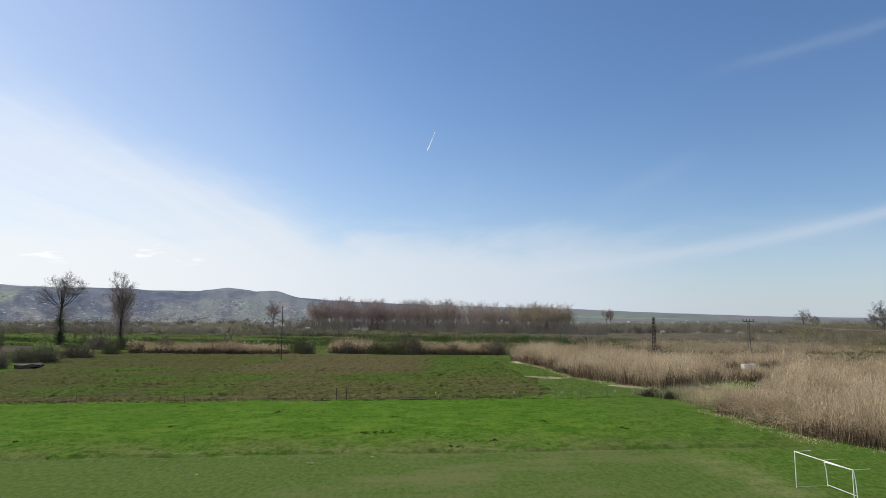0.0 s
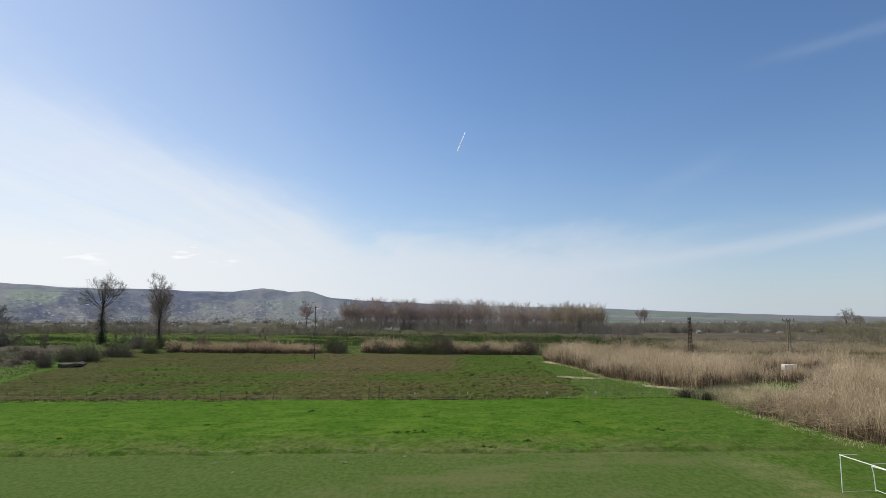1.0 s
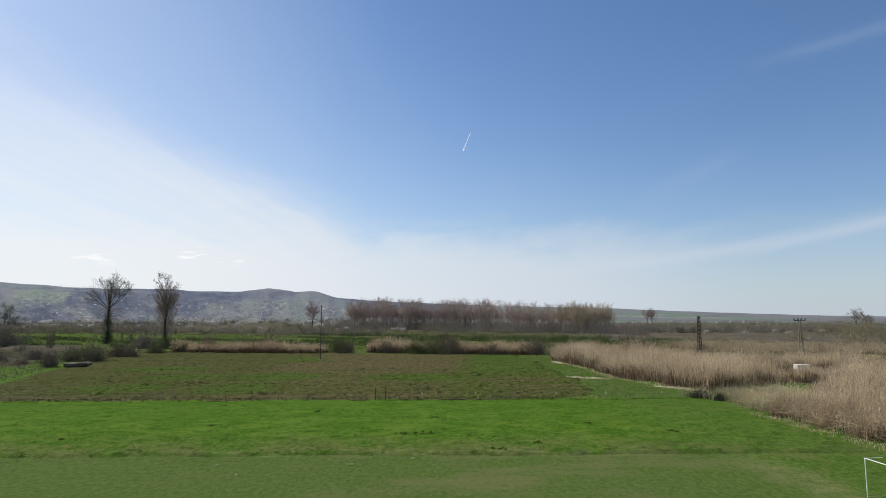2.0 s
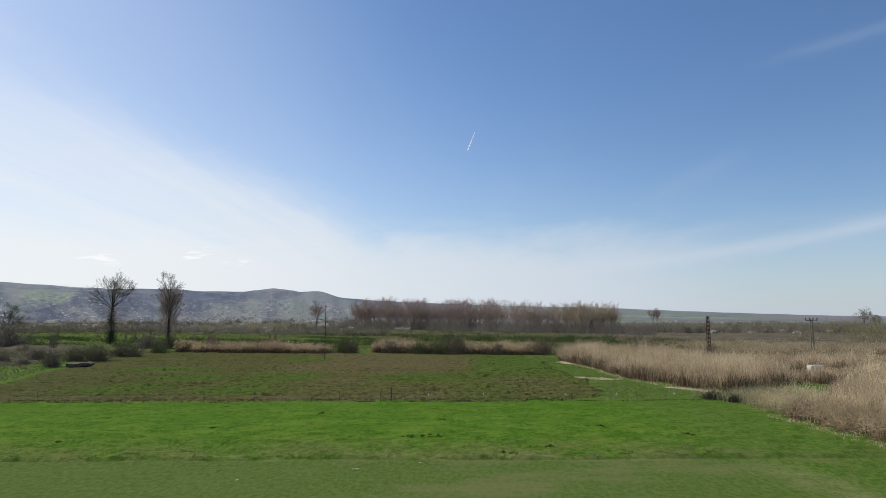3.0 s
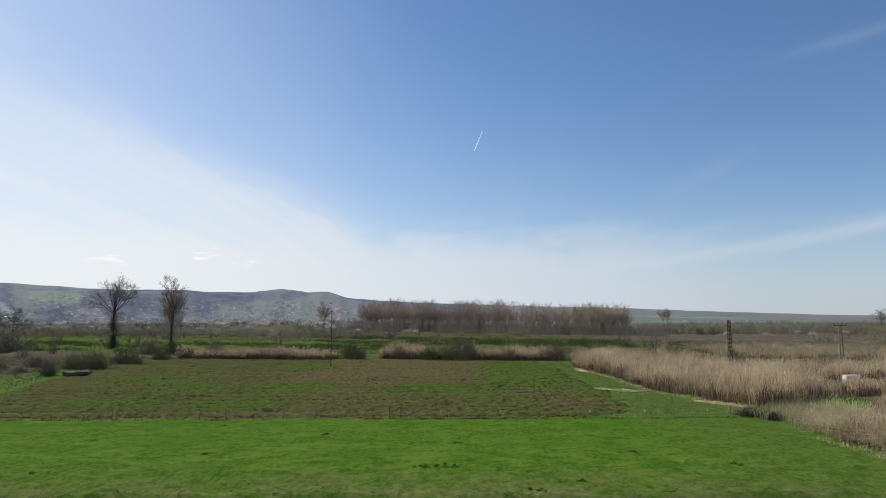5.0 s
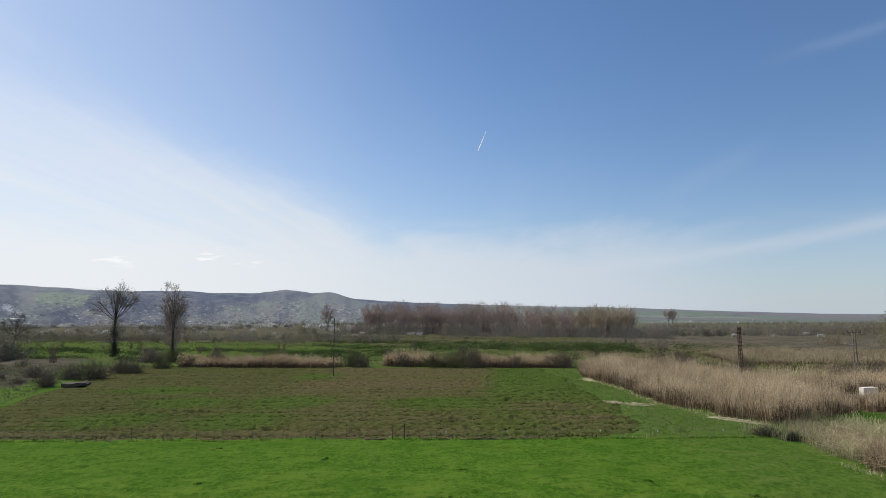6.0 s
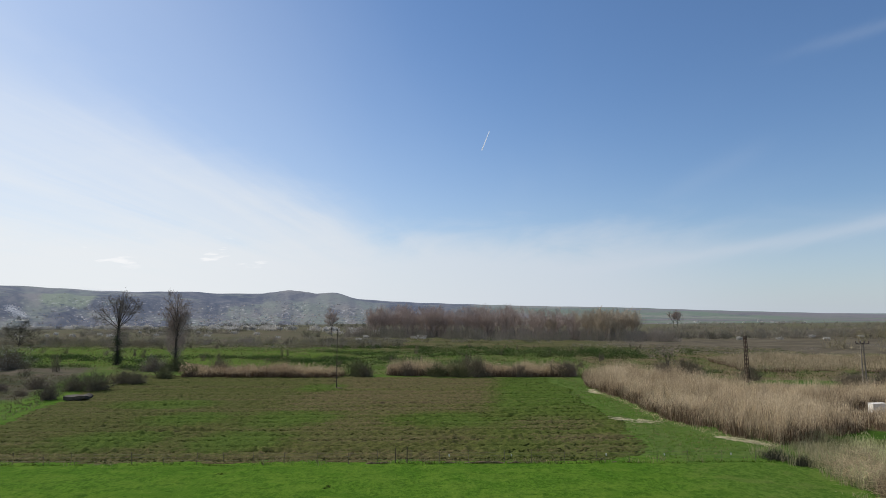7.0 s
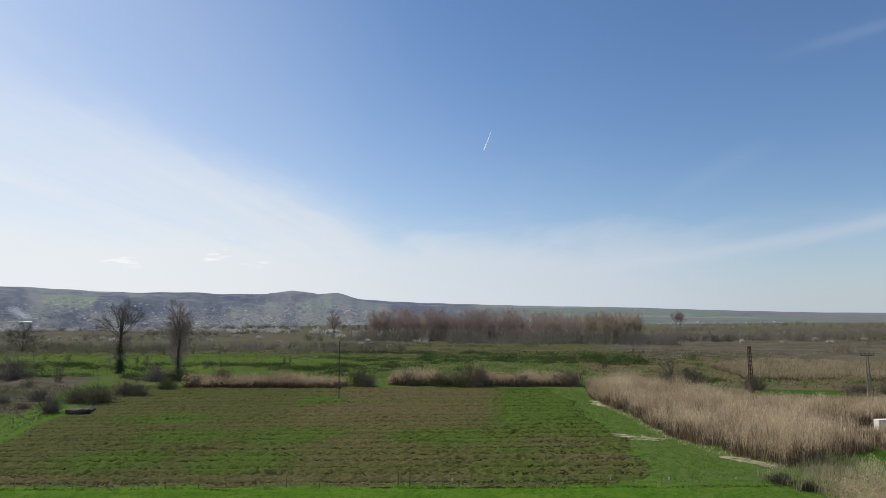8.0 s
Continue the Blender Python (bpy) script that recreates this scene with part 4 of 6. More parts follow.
# ---- grass ----
p = scatter([(-75, 30), (36, 30), (36, 45), (31, 60), (31, 75), (-75, 75)], 4.0, rs)
p = p[(p[:, 1] > 45.6) | ((p[:, 0] > 23.5) & (rs.uniform(0, 1, len(p)) < 0.3))]
tufts("grass_tufts", p, rs, 4, 0.055, 0.05, M["grass"], "fresh green grass tufts on the lawn", 0.14, 0.8)
p = scatter([(-75, 46.0), (24, 46.0), (24, 57), (-75, 57)], 5.0, rs)
p = p[rs.uniform(0, 1, len(p)) < smooth(57, 46, p[:, 1]) * smooth(-0.4, 0.5, wave(p[:, 0], p[:, 1], 66, 0.6))]
tufts("dry_grass_tufts", p, rs, 4, 0.055, 0.05, M["pale_grass"], "old pale cut grass along the edge of the playing field", 0.2, 0.8)
p = scatter([(-75, 46.1), (23, 46.1), (23, 47.0), (-75, 47.0)], 9.0, rs)
p = p[wave(p[:, 0], p[:, 1], 61, 0.5) + 0.5 * wave(p[:, 0], p[:, 1], 62, 1.7) > -0.15]
q = scatter([(-75, 46.6), (30, 46.6), (30, 74.5), (-75, 74.5)], 2.0, rs)
q = q[wave(q[:, 0] * 0.5, q[:, 1], 63, 1.0) + 0.6 * wave(q[:, 0] * 0.6, q[:, 1], 64, 2.4) > 0.25 + 0.65 * smooth(48, 60, q[:, 1])]
tufts("lawn_tussocks", q, rs, 8, 0.06, 0.07, M["tussock"], "darker green tussocks dotted over the lawn", 0.24, 0.85)
tufts("edge_tussocks", p, rs, 7, 0.07, 0.06, M["tussock"], "green tussocks along the edge of the playing field", 0.18, 0.75)
p = scatter([(20, 76), (31, 80), (27, 100), (25.5, 138), (26, 165), (22, 165), (20, 120)], 4.0, rs)
tufts("grass_tufts", p, rs, 3, 0.16, 0.045, M["grass"], "lush green grass between the field and the reeds", 0.12)
p = scatter([(19, 76), (31, 80), (27, 100), (25.5, 138), (26, 165), (22, 165), (19, 120)], 1.2, rs)
tufts("dry_grass_tufts", p, rs, 4, 0.2, 0.045, M["dry_grass"], "dry grass tufts between the field and the reeds", 0.2)
p = scatter([(-86, 76.5), (20, 76.5), (22, 163), (-84, 163)], 3.5, rs)
dens = 0.35 + 0.35 * wave(p[:, 0] * 0.6, p[:, 1], 31, 0.12) + 0.3 * smooth(2, 12, p[:, 0]) - 0.25 * smooth(-30, -24, p[:, 0]) * (1 - smooth(0, 8, p[:, 0]))
p = p[(rs.uniform(0, 1, len(p)) < dens) & (p[:, 0] > -37 - 0.3 * p[:, 1])]
tufts("field_weeds", p, rs, 3, 0.13, 0.05, M["weed_green"], "young green weeds sprouting between the clods", 0.15, 0.6)
p = scatter([(-38 - 0.3 * 100, 100), (-38 - 0.3 * 160, 160), (-120, 160), (-110, 100)], 1.1, rs)
tufts("tussocks", p, rs, 6, 0.4, 0.06, M["dry_grass"], "dry tussocks on fallow ground", 0.25)
p = scatter([(-175, 168), (130, 168), (150, 320), (-260, 320)], 0.30, rs)
p = p[(p[:, 0] > -45) | (p[:, 1] > 255) | (rs.uniform(0, 1, len(p)) < 0.10)]
tufts("meadow_grass", p, rs, 4, 0.42, 0.10, M["weed_green"], "coarse green meadow grass", 0.4)
p = scatter([(-175, 172), (130, 172), (150, 340), (-260, 340)], 0.1, rs)
tufts("meadow_weeds", p, rs, 5, 0.7, 0.06, M["dry_grass"], "dry weeds standing in the meadow", 0.5)


# ---- woody plants ----
def ribbons(segs, seed=1):
    """Fine twigs: one narrow tapered strip each, turned at random about its own length."""
    S = np.asarray(segs, float)
    a, b, ra, rb = S[:, :3], S[:, 3:6], S[:, 6:7], S[:, 7:8]
    d = b - a
    d /= np.linalg.norm(d, axis=1)[:, None] + 1e-9
    u = np.cross(d, np.where(np.abs(d[:, 1:2]) > 0.9, np.array([[1.0, 0, 0]]), np.array([[0, 1.0, 0]])))
    u /= np.linalg.norm(u, axis=1)[:, None] + 1e-9
    t = np.random.RandomState(seed).uniform(-0.9, 0.9, (len(S), 1))
    u = u * np.cos(t) + np.cross(d, u) * np.sin(t)
    V = np.stack([a - u * ra, a + u * ra, b + u * rb, b - u * rb], 1).reshape(-1, 3)
    return V, np.arange(len(S))[:, None] * 4 + np.array([[0, 1, 2, 3]])


def spine(rows, sides):
    """One tapering tube along a chain of rows."""
    pts = [np.array(rows[0][:3])] + [np.array(r[3:6]) for r in rows]
    rad = [rows[0][6]] + [r[7] for r in rows]
    a = np.arange(sides) * 2 * math.pi / sides
    V = np.concatenate([p + r * np.stack([np.cos(a), np.sin(a), 0 * a], -1) for p, r in zip(pts, rad)])
    F = [(i * sides + j, i * sides + (j + 1) % sides, (i + 1) * sides + (j + 1) % sides, (i + 1) * sides + j) for i in range(len(rows)) for j in range(sides)]
    return V, np.array(F)


def grow(rs, height, trunk, r0, spread, levels, kids, up, first_len, along=0.22, reach=None, fine=0.012, thick_levels=2, limb=0.62, fork=None):
    """A bare tree: returns the thick limbs and the fine twigs as rows for tubes()."""
    limbs, twigs = [], []

    def branch(p, d, length, r, level):
        n = (4, 4, 3, 1, 1)[level]
        pts, dirs = [np.array(p)], []
        for i in range(n):
            d = d + rs.normal(0, 0.10 + 0.03 * level, 3) + np.array([0, 0, up])
            d = d / np.linalg.norm(d)
            pts.append(pts[-1] + d * length / n)
            dirs.append(d)
        for i in range(n):
            ra, rb = r * (1 - 0.8 * i / n), r * (1 - 0.8 * (i + 1) / n)
            (limbs if level < thick_levels else twigs).append((*pts[i], *pts[i + 1], ra, rb))
        if level >= levels:
            return
        for j in range(kids[level]):
            f = rs.uniform(0.18 if level else 0.25, 1.0)
            i = min(int(f * n), n - 1)
            q = pts[i] + (pts[i + 1] - pts[i]) * (f * n - i)
            side = rs.normal(0, 1, 3)
            side -= dirs[i] * side.dot(dirs[i])
            side /= np.linalg.norm(side)
            a = rs.uniform(0.35, 0.95) * (spread if fork is None else fork)
            nd = dirs[i] * math.cos(a) + side * math.sin(a)
            branch(q, nd, length * rs.uniform(0.42, 0.68) * (1.1 - 0.45 * f), max(r * 0.45 * (1.1 - 0.6 * f), fine), level + 1)

    p, d = np.array([0.0, 0, -0.3]), np.array([0.0, 0, 1])
    n, r = 6, r0
    for i in range(n):
        nd = d + np.array([*rs.normal(0, 0.025, 2), 0])
        q = p + nd * trunk / n
        r1 = r0 * (1 - 0.35 * (i + 1) / n)
        limbs.append((*p, *q, r * (1.35 if i == 0 else 1), r1))
        p, r = q, r1
    top = p
    main = first_len
    for j in range(main):
        a = 2.4 * j + rs.uniform(-0.5, 0.5)
        t = spread * 0.82 * (j + rs.uniform(0.1, 0.9)) / main
        q = top - np.array([0, 0, rs.uniform(0, along) * trunk]) if j > 1 else top
        nd = np.array([math.cos(a) * math.sin(t), math.sin(a) * math.sin(t), math.cos(t)])
        branch(q, nd, (height - trunk if j < 2 or reach is None else reach) * rs.uniform(0.72, 1.0) * (1.0 if j < 2 else 0.9), r * limb, 0)
    return limbs, twigs


def bare_tree(name, x, y, seed, twig_mat, label, sides=6, bark="bark", **shape):
    rs_t = np.random.RandomState(seed)
    limbs, twigs = grow(rs_t, **shape)
    root = empty(name, x, y)
    V, F = spine(limbs[:6], max(sides, 5))
    if len(limbs) > 6:
        V, F = merge([(V, F), tubes(limbs[6:], sides)])
    link("trunk", V, F, M[bark], root)
    V, F = ribbons(twigs)
    link("crown", V, F, twig_mat, root)
    return tagged(root, label, "tree")


tree_a = bare_tree("tree", -98.5, 188, 6, M["ash_twig"], "tall bare broad-crowned tree with ivy on its trunk", height=20.0, trunk=11.6, r0=0.50, limb=0.40, fine=0.015, fork=0.85, thick_levels=1,
                   spread=1.28, levels=4, kids=(7, 5, 5, 3), up=0.045, first_len=13, along=0.14, reach=9.8)
rs_i = np.random.RandomState(9)
cent = np.stack([rs_i.normal(0, 0.45, 90), rs_i.normal(0, 0.45, 90), 9.5 * rs_i.uniform(0, 1, 90) ** 1.4 + 0.4], -1)
V, F = leaf_cloud(rs_i, cent, np.array([0.45, 0.45, 0.5]), 5200, 0.13)
link("ivy", V, F, M["ivy"], tree_a, label="dark green ivy clinging to the trunk")
tree_b = bare_tree("tree", -79.2, 182.5, 21, M["pale_twig"], "tall bare poplar with an upright reddish-brown crown", height=21.2, trunk=14.0, r0=0.36, thick_levels=1, limb=0.42, fine=0.016,
                   spread=0.86, levels=4, kids=(6, 5, 5, 3), up=0.055, first_len=26, along=0.58, reach=7.0)
cent = np.stack([rs_i.normal(0, 0.3, 40), rs_i.normal(0, 0.3, 40), 5 * rs_i.uniform(0, 1, 40) ** 1.4 + 0.3], -1)
V, F = leaf_cloud(rs_i, cent, np.array([0.4, 0.4, 0.4]), 900, 0.16)
link("ivy", V, F, M["ivy"], tree_b, label="dark green ivy round the foot of the trunk")


def trunk_shoots(root, lo, hi, n, length, mat, seed):
    """Thin hanging shoots along a trunk."""
    r = np.random.RandomState(seed)
    rows = []
    for i in range(n):
        a, z, ln = r.uniform(0, 6.283), r.uniform(lo, hi), r.uniform(0.4, 1.0) * length
        p0 = np.array([math.cos(a) * 0.25, math.sin(a) * 0.25, z])
        d = np.array([math.cos(a), math.sin(a), r.uniform(-0.2, 0.5)])
        for k in range(3):
            p1 = p0 + d * ln / 3
            rows.append((*p0, *p1, 0.022 - 0.006 * k, 0.016 - 0.005 * k))
            for _ in range(3):
                e = d + r.normal(0, 0.6, 3) + np.array([0, 0, -0.25])
                q = p0 + (p1 - p0) * r.uniform()
                rows.append((*q, *(q + e * r.uniform(0.3, 0.9)), 0.010, 0.004))
            p0, d = p1, d + np.array([0, 0, -0.28]) + r.normal(0, 0.12, 3)
    V, F = ribbons(rows)
    link("brushwood", V, F, mat, root, label="thin hanging shoots along the trunk")


def rising_shoots(root, lo, hi, n, length, mat, seed):
    """Slender shoots that leave the trunk at a slant and rise beside it, with fine side twigs."""
    r = np.random.RandomState(seed)
    rows = []
    for i in range(n):
        a, t = r.uniform(0, 6.283), r.uniform(0, 1)
        z, ln = lo + (hi - lo) * t, r.uniform(0.55, 1.0) * length * (1 - 0.35 * t)
        p0 = np.array([math.cos(a) * 0.2, math.sin(a) * 0.2, z])
        d = np.array([math.cos(a) * 0.8, math.sin(a) * 0.8, r.uniform(0.3, 0.8)])
        for k in range(4):
            p1 = p0 + d * ln / 4
            rows.append((*p0, *p1, 0.030 - 0.006 * k, 0.024 - 0.006 * k))
            for _ in range(5):
                e = d * 0.6 + r.normal(0, 0.5, 3) + np.array([0, 0, 0.15])
                q = p0 + (p1 - p0) * r.uniform()
                rows.append((*q, *(q + e * r.uniform(0.5, 1.3)), 0.013, 0.005))
            p0, d = p1, d * np.array([0.78, 0.78, 1.0]) + np.array([0, 0, 0.10]) + r.normal(0, 0.10, 3)
    V, F = ribbons(rows)
    link("brushwood", V, F, mat, root, label="slender reddish shoots rising round the trunk")


trunk_shoots(tree_a, 4.0, 11.5, 150, 5.2, M["pale_twig"], 1)
rising_shoots(tree_b, 2.5, 13.5, 230, 5.6, M["pale_twig"], 2)


def plant_mesh(rs_p, kind):
    """Fine twigs of a shrub in a 1 m high, 1 m wide unit: returns rows for tubes()."""
    segs = []
    stems = {"shrub": 46, "round": 90, "thin": 22, "dense": 170, "wisp": 15}[kind]
    for i in range(stems):
        a, t = rs_p.uniform(0, 6.283), abs(rs_p.normal(0, {"shrub": 0.45, "round": 0.6, "thin": 0.3, "dense": 0.55, "wisp": 0.42}[kind]))
        d = np.array([math.cos(a) * math.sin(t), math.sin(a) * math.sin(t), math.cos(t)])
        p = np.array([rs_p.normal(0, 0.16), rs_p.normal(0, 0.16), 0.0])
        length = rs_p.uniform(0.6, 1.05) * (0.9 if t < 0.6 else 0.62)
        if kind == "dense":
            t = min(abs(rs_p.normal(0, 0.75)), 1.45)
            d = np.array([math.cos(a) * math.sin(t), math.sin(a) * math.sin(t), math.cos(t)])
            length = rs_p.uniform(0.62, 0.95) / math.sqrt(math.cos(t) ** 2 + (math.sin(t) / 0.52) ** 2)
        pts = [p]
        for k in range(3):
            d = d + rs_p.normal(0, 0.14, 3)
            d /= np.linalg.norm(d)
            pts.append(pts[-1] + d * length / 3)
        for k in range(3):
            segs.append((*pts[k], *pts[k + 1], 0.012 * (1 - 0.28 * k), 0.012 * (0.72 - 0.28 * k)))
            for j in range(2 if kind == "wisp" else 4):
                f = rs_p.uniform(0, 1)
                q = pts[k] * (1 - f) + pts[k + 1] * f
                e = d + rs_p.normal(0, 0.55, 3)
                e /= np.linalg.norm(e)
                segs.append((*q, *(q + e * rs_p.uniform(0.12, 0.3)), 0.006, 0.002))
    return np.asarray(segs)


def bush(x, y, w, h, seed, mat, label, kind="shrub", flowers=None, name="bush"):
    rs_b = np.random.RandomState(seed)
    root = empty(name, x, y)
    S = plant_mesh(rs_b, "thin" if kind == "thin" else "dense")
    w, h = w * 1.15, h * 1.12
    k = np.array([w, w, h])
    S[:, :3] *= k
    S[:, 3:6] *= k
    S[:, 6:] *= (w + h) / 2 * (0.9 if kind == "thin" else 0.6)
    V, F = ribbons(S)
    link("crown", V, F, mat, root)
    if flowers is not None:
        V, F = leaf_cloud(rs_b, S[len(S) // 2:, 3:6], 0.05 * h, 1500, 0.016 * h)
        link("foliage", V, F, flowers, root)
    return tagged(root, label, "bush")


BUSHES = [
    (-77.9, 127.5, 3.3, 3.5, "bush_twig", "round", "dense rounded brown bush on rough grass"),
    (-75.2, 138.5, 5.0, 4.0, "bush_twig", "shrub", "tangled brown bush beside the field"),
    (-79.6, 138.4, 4.6, 3.3, "bush_twig", "shrub", "tangled brown bush beside the field"),
    (-71.5, 147.6, 3.6, 2.6, "bush_twig", "round", "rounded brown bush at the field corner"),
    (-75.0, 148.6, 4.8, 3.4, "bush_twig", "shrub", "rounded brown bush at the field corner"),
    (-70.0, 157.0, 4.0, 3.0, "green_twig", "shrub", "dark olive bush at the field corner"),
    (-65.5, 161.0, 3.6, 3.0, "green_twig", "shrub", "dark olive bush at the field corner"),
    (-89.0, 140.5, 3.4, 2.6, "bush_twig", "shrub", "low brown bush on fallow ground"),
    (-86.0, 131.5, 2.2, 1.3, "bush_twig", "round", "low brown tussock bush"),
    (-95.0, 138.0, 3.0, 1.8, "bush_twig", "shrub", "low brown tussock bush"),
    (-104.0, 158.0, 3.2, 2.6, "bush_twig", "thin", "thin bare sapling bush"),
    (-118.0, 172.0, 7.5, 6.0, "bush_twig", "round", "large grey bush beginning to flower"),
    (-102.0, 166.5, 2.4, 5.2, "bush_twig", "thin", "thin bare sapling on fallow ground"),
    (-79.5, 171.0, 5.0, 4.2, "bush_twig", "round", "grey bush in blossom under the trees"),
    (-74.5, 173.0, 6.0, 3.6, "green_twig", "shrub", "olive bush under the trees"),
    (-62.0, 170.0, 4.0, 4.0, "bush_twig", "shrub", "brown bush behind the reeds"),
    (-26.0, 164.5, 5.0, 4.2, "green_twig", "round", "olive green bush beside the field"),
    (-23.8, 163.5, 3.2, 3.0, "bush_twig", "shrub", "bare brown bush beside the field"),
    (-14.5, 167.0, 4.0, 3.6, "bush_twig", "shrub", "brown bush among reeds"),
    (-6.5, 166.0, 5.5, 3.6, "green_twig", "round", "dark olive bush in front of the reeds"),
    (-1.5, 165.6, 6.0, 4.2, "green_twig", "round", "dark olive bush in front of the reeds"),
    (3.2, 165.6, 4.6, 5.0, "bush_twig", "round", "dense dark brown bush in front of the reeds"),
    (0.5, 168.0, 4.0, 6.2, "bush_twig", "thin", "tall bare bush in front of the reeds"),
    (13.5, 167.0, 3.6, 3.2, "bush_twig", "shrub", "brown bush among the reeds"),
    (25.5, 168.8, 4.6, 4.2, "bush_twig", "shrub", "brown bush at the end of the reeds"),
    (22.5, 169.8, 3.6, 3.6, "bush_twig", "shrub", "brown bush at the end of the reeds"),
    (60.0, 178.0, 4.0, 3.0, "bush_twig", "shrub", "bare brown bush at the reed bed"),
    (31.4, 76.6, 2.4, 1.0, "bramble_twig", "round", "dark low bramble beside the ditch"),
    (32.6, 73.8, 1.8, 1.0, "bramble_twig", "round", "dark low bramble beside the ditch"),
    (84.0, 150.0, 6.0, 3.0, "bush_twig", "shrub", "bare grey bush on the marsh"),
    (92.0, 152.0, 5.0, 3.6, "bush_twig", "shrub", "bare grey bush on the marsh"),
    (88.5, 141.0, 5.0, 2.2, "green_twig", "shrub", "low olive bush on the marsh"),
    (98.0, 156.0, 4.5, 3.0, "bush_twig", "shrub", "bare grey bush on the marsh"),
    (67.5, 163.0, 4.5, 3.6, "bush_twig", "shrub", "bare brown bush beside the steel mast"),
    (57.5, 178.5, 5.0, 4.4, "bush_twig", "shrub", "bare brown bush at the reed bed"),
    (51.0, 176.0, 4.4, 3.6, "bush_twig", "shrub", "bare brown bush at the reed bed"),
]
for i, (bx, by, bw, bh, bm_, bk, bl) in enumerate(BUSHES):
    fl = None
    if "flower" in bl or "blossom" in bl:
        fl = M["blossom"]
    bush(bx, by, bw, bh, 100 + i, M[bm_], bl, bk, fl)

# small bare tree by the reeds
bare_tree("tree", 54.5, 183, 33, M["pale_twig"], "small bare spreading tree behind the reeds", fine=0.022, height=7.8, trunk=2.0, r0=0.18, spread=1.15, levels=3, kids=(6, 5, 4), up=0.02, first_len=5)
bare_tree("tree", -200, 290, 34, M["dark_twig"], "broad many-stemmed bare tree at the end of the meadow", fine=0.035, height=13.0, trunk=1.4, r0=0.34, spread=1.15, levels=3, kids=(9, 7, 5), up=0.03, first_len=9, reach=11.0)
bare_tree("tree", -150, 226, 36, M["twig"], "thin bare sapling in the meadow", height=5.0, trunk=1.2, r0=0.1, spread=0.8, levels=2, kids=(6, 6), up=0.05, first_len=4)


# poplar grove: five trees, then copies
def poplar(seed, mat, label):
    return bare_tree("poplar", 0, 0, seed, M[mat], label, sides=4, bark="poplar_bark", height=18.4, trunk=5.4, r0=0.28, spread=0.76, levels=3,
                     kids=(7, 5, 3), up=0.06, first_len=8, along=0.30, fine=0.046, reach=10.2, thick_levels=0)


rs = np.random.RandomState(77)
stock = [poplar(200 + i, "red_twig", "tall bare reddish-brown poplar in a dense grove") for i in range(4)]
stock += [poplar(205 + i, "olive_twig", "tall bare poplar with a yellowish flush in the grove") for i in range(2)]
spots = []
while len(spots) < 235:
    gx, dg = rs.uniform(-64, 108), 62 * rs.uniform(0, 1) ** 1.2
    gy = 432 - 0.17 * (gx + 62) + dg
    gx = gx * (1 + dg * 0.0018)
    if (-52 < gx < -47 or 34 < gx < 38) and dg < 30:
        continue
    if all(abs(gx - a) > 0.8 or abs(gy - b) > 1.6 for a, b in spots):
        spots.append((gx, gy))
for i, (gx, gy) in enumerate(spots):
    stand = sum(k * math.exp(-((gx - c) / w) ** 2) for c, w, k in ((-45, 8, 0.07), (-23, 5, 0.05), (8, 10, 0.08), (30, 8, 0.08), (95, 20, 0.05), (57, 12, -0.05), (-11, 6, -0.07)))
    s = 1.10 * rs.uniform(0.86, 1.0) * (0.97 + stand)
    m = pose(gx, gy, lz(gx, gy) - 0.2, rs.uniform(-2, 2), rs.uniform(-2, 2), rs.uniform(0, 360))
    kind_ = 4 + i % 2 if gx > rs.uniform(45, 85) else i % 4
    ob = copy_thing(stock[kind_], m)
    ob.matrix_basis = m @ Matrix.Diagonal((s * 0.95, s * 0.95, s, 1))
    tagged(ob, group="poplar grove")
for i, ob in enumerate(stock):
    gx, gy = -58.0 + 33.0 * i, 470.0
    ob.matrix_basis = pose(gx, gy, lz(gx, gy) - 0.2, 0, 0, 40 * i) @ Matrix.Diagonal((0.98, 0.98, 1.03, 1))
    tagged(ob, group="poplar grove")

for sx, sy, sh, sd in ((-93, 455, 16, 301), (268, 830, 21, 302), (276, 838, 19, 303)):
    bare_tree("tree", sx, sy, sd, M["red_twig"], "lone bare tree standing in the plain", fine=0.05, height=sh, trunk=sh * 0.28, r0=0.3, spread=0.8, levels=3, kids=(9, 7, 5), up=0.08, first_len=7)
for sx, sy, sh, sd in ((222, 280, 17.5, 311), (232, 290, 19, 312), (243, 286, 19, 315), (281, 431, 16, 313), (292, 436, 13, 314)):
    bare_tree("tree", sx, sy, sd, M["twig" if sy < 400 else "scrub_twig"], "bare tree on the far side of the reeds", thick_levels=1, fine=0.035, height=sh, trunk=sh * 0.42, r0=0.28, spread=1.1, levels=3, kids=(8, 7, 5), up=0.05, first_len=7)


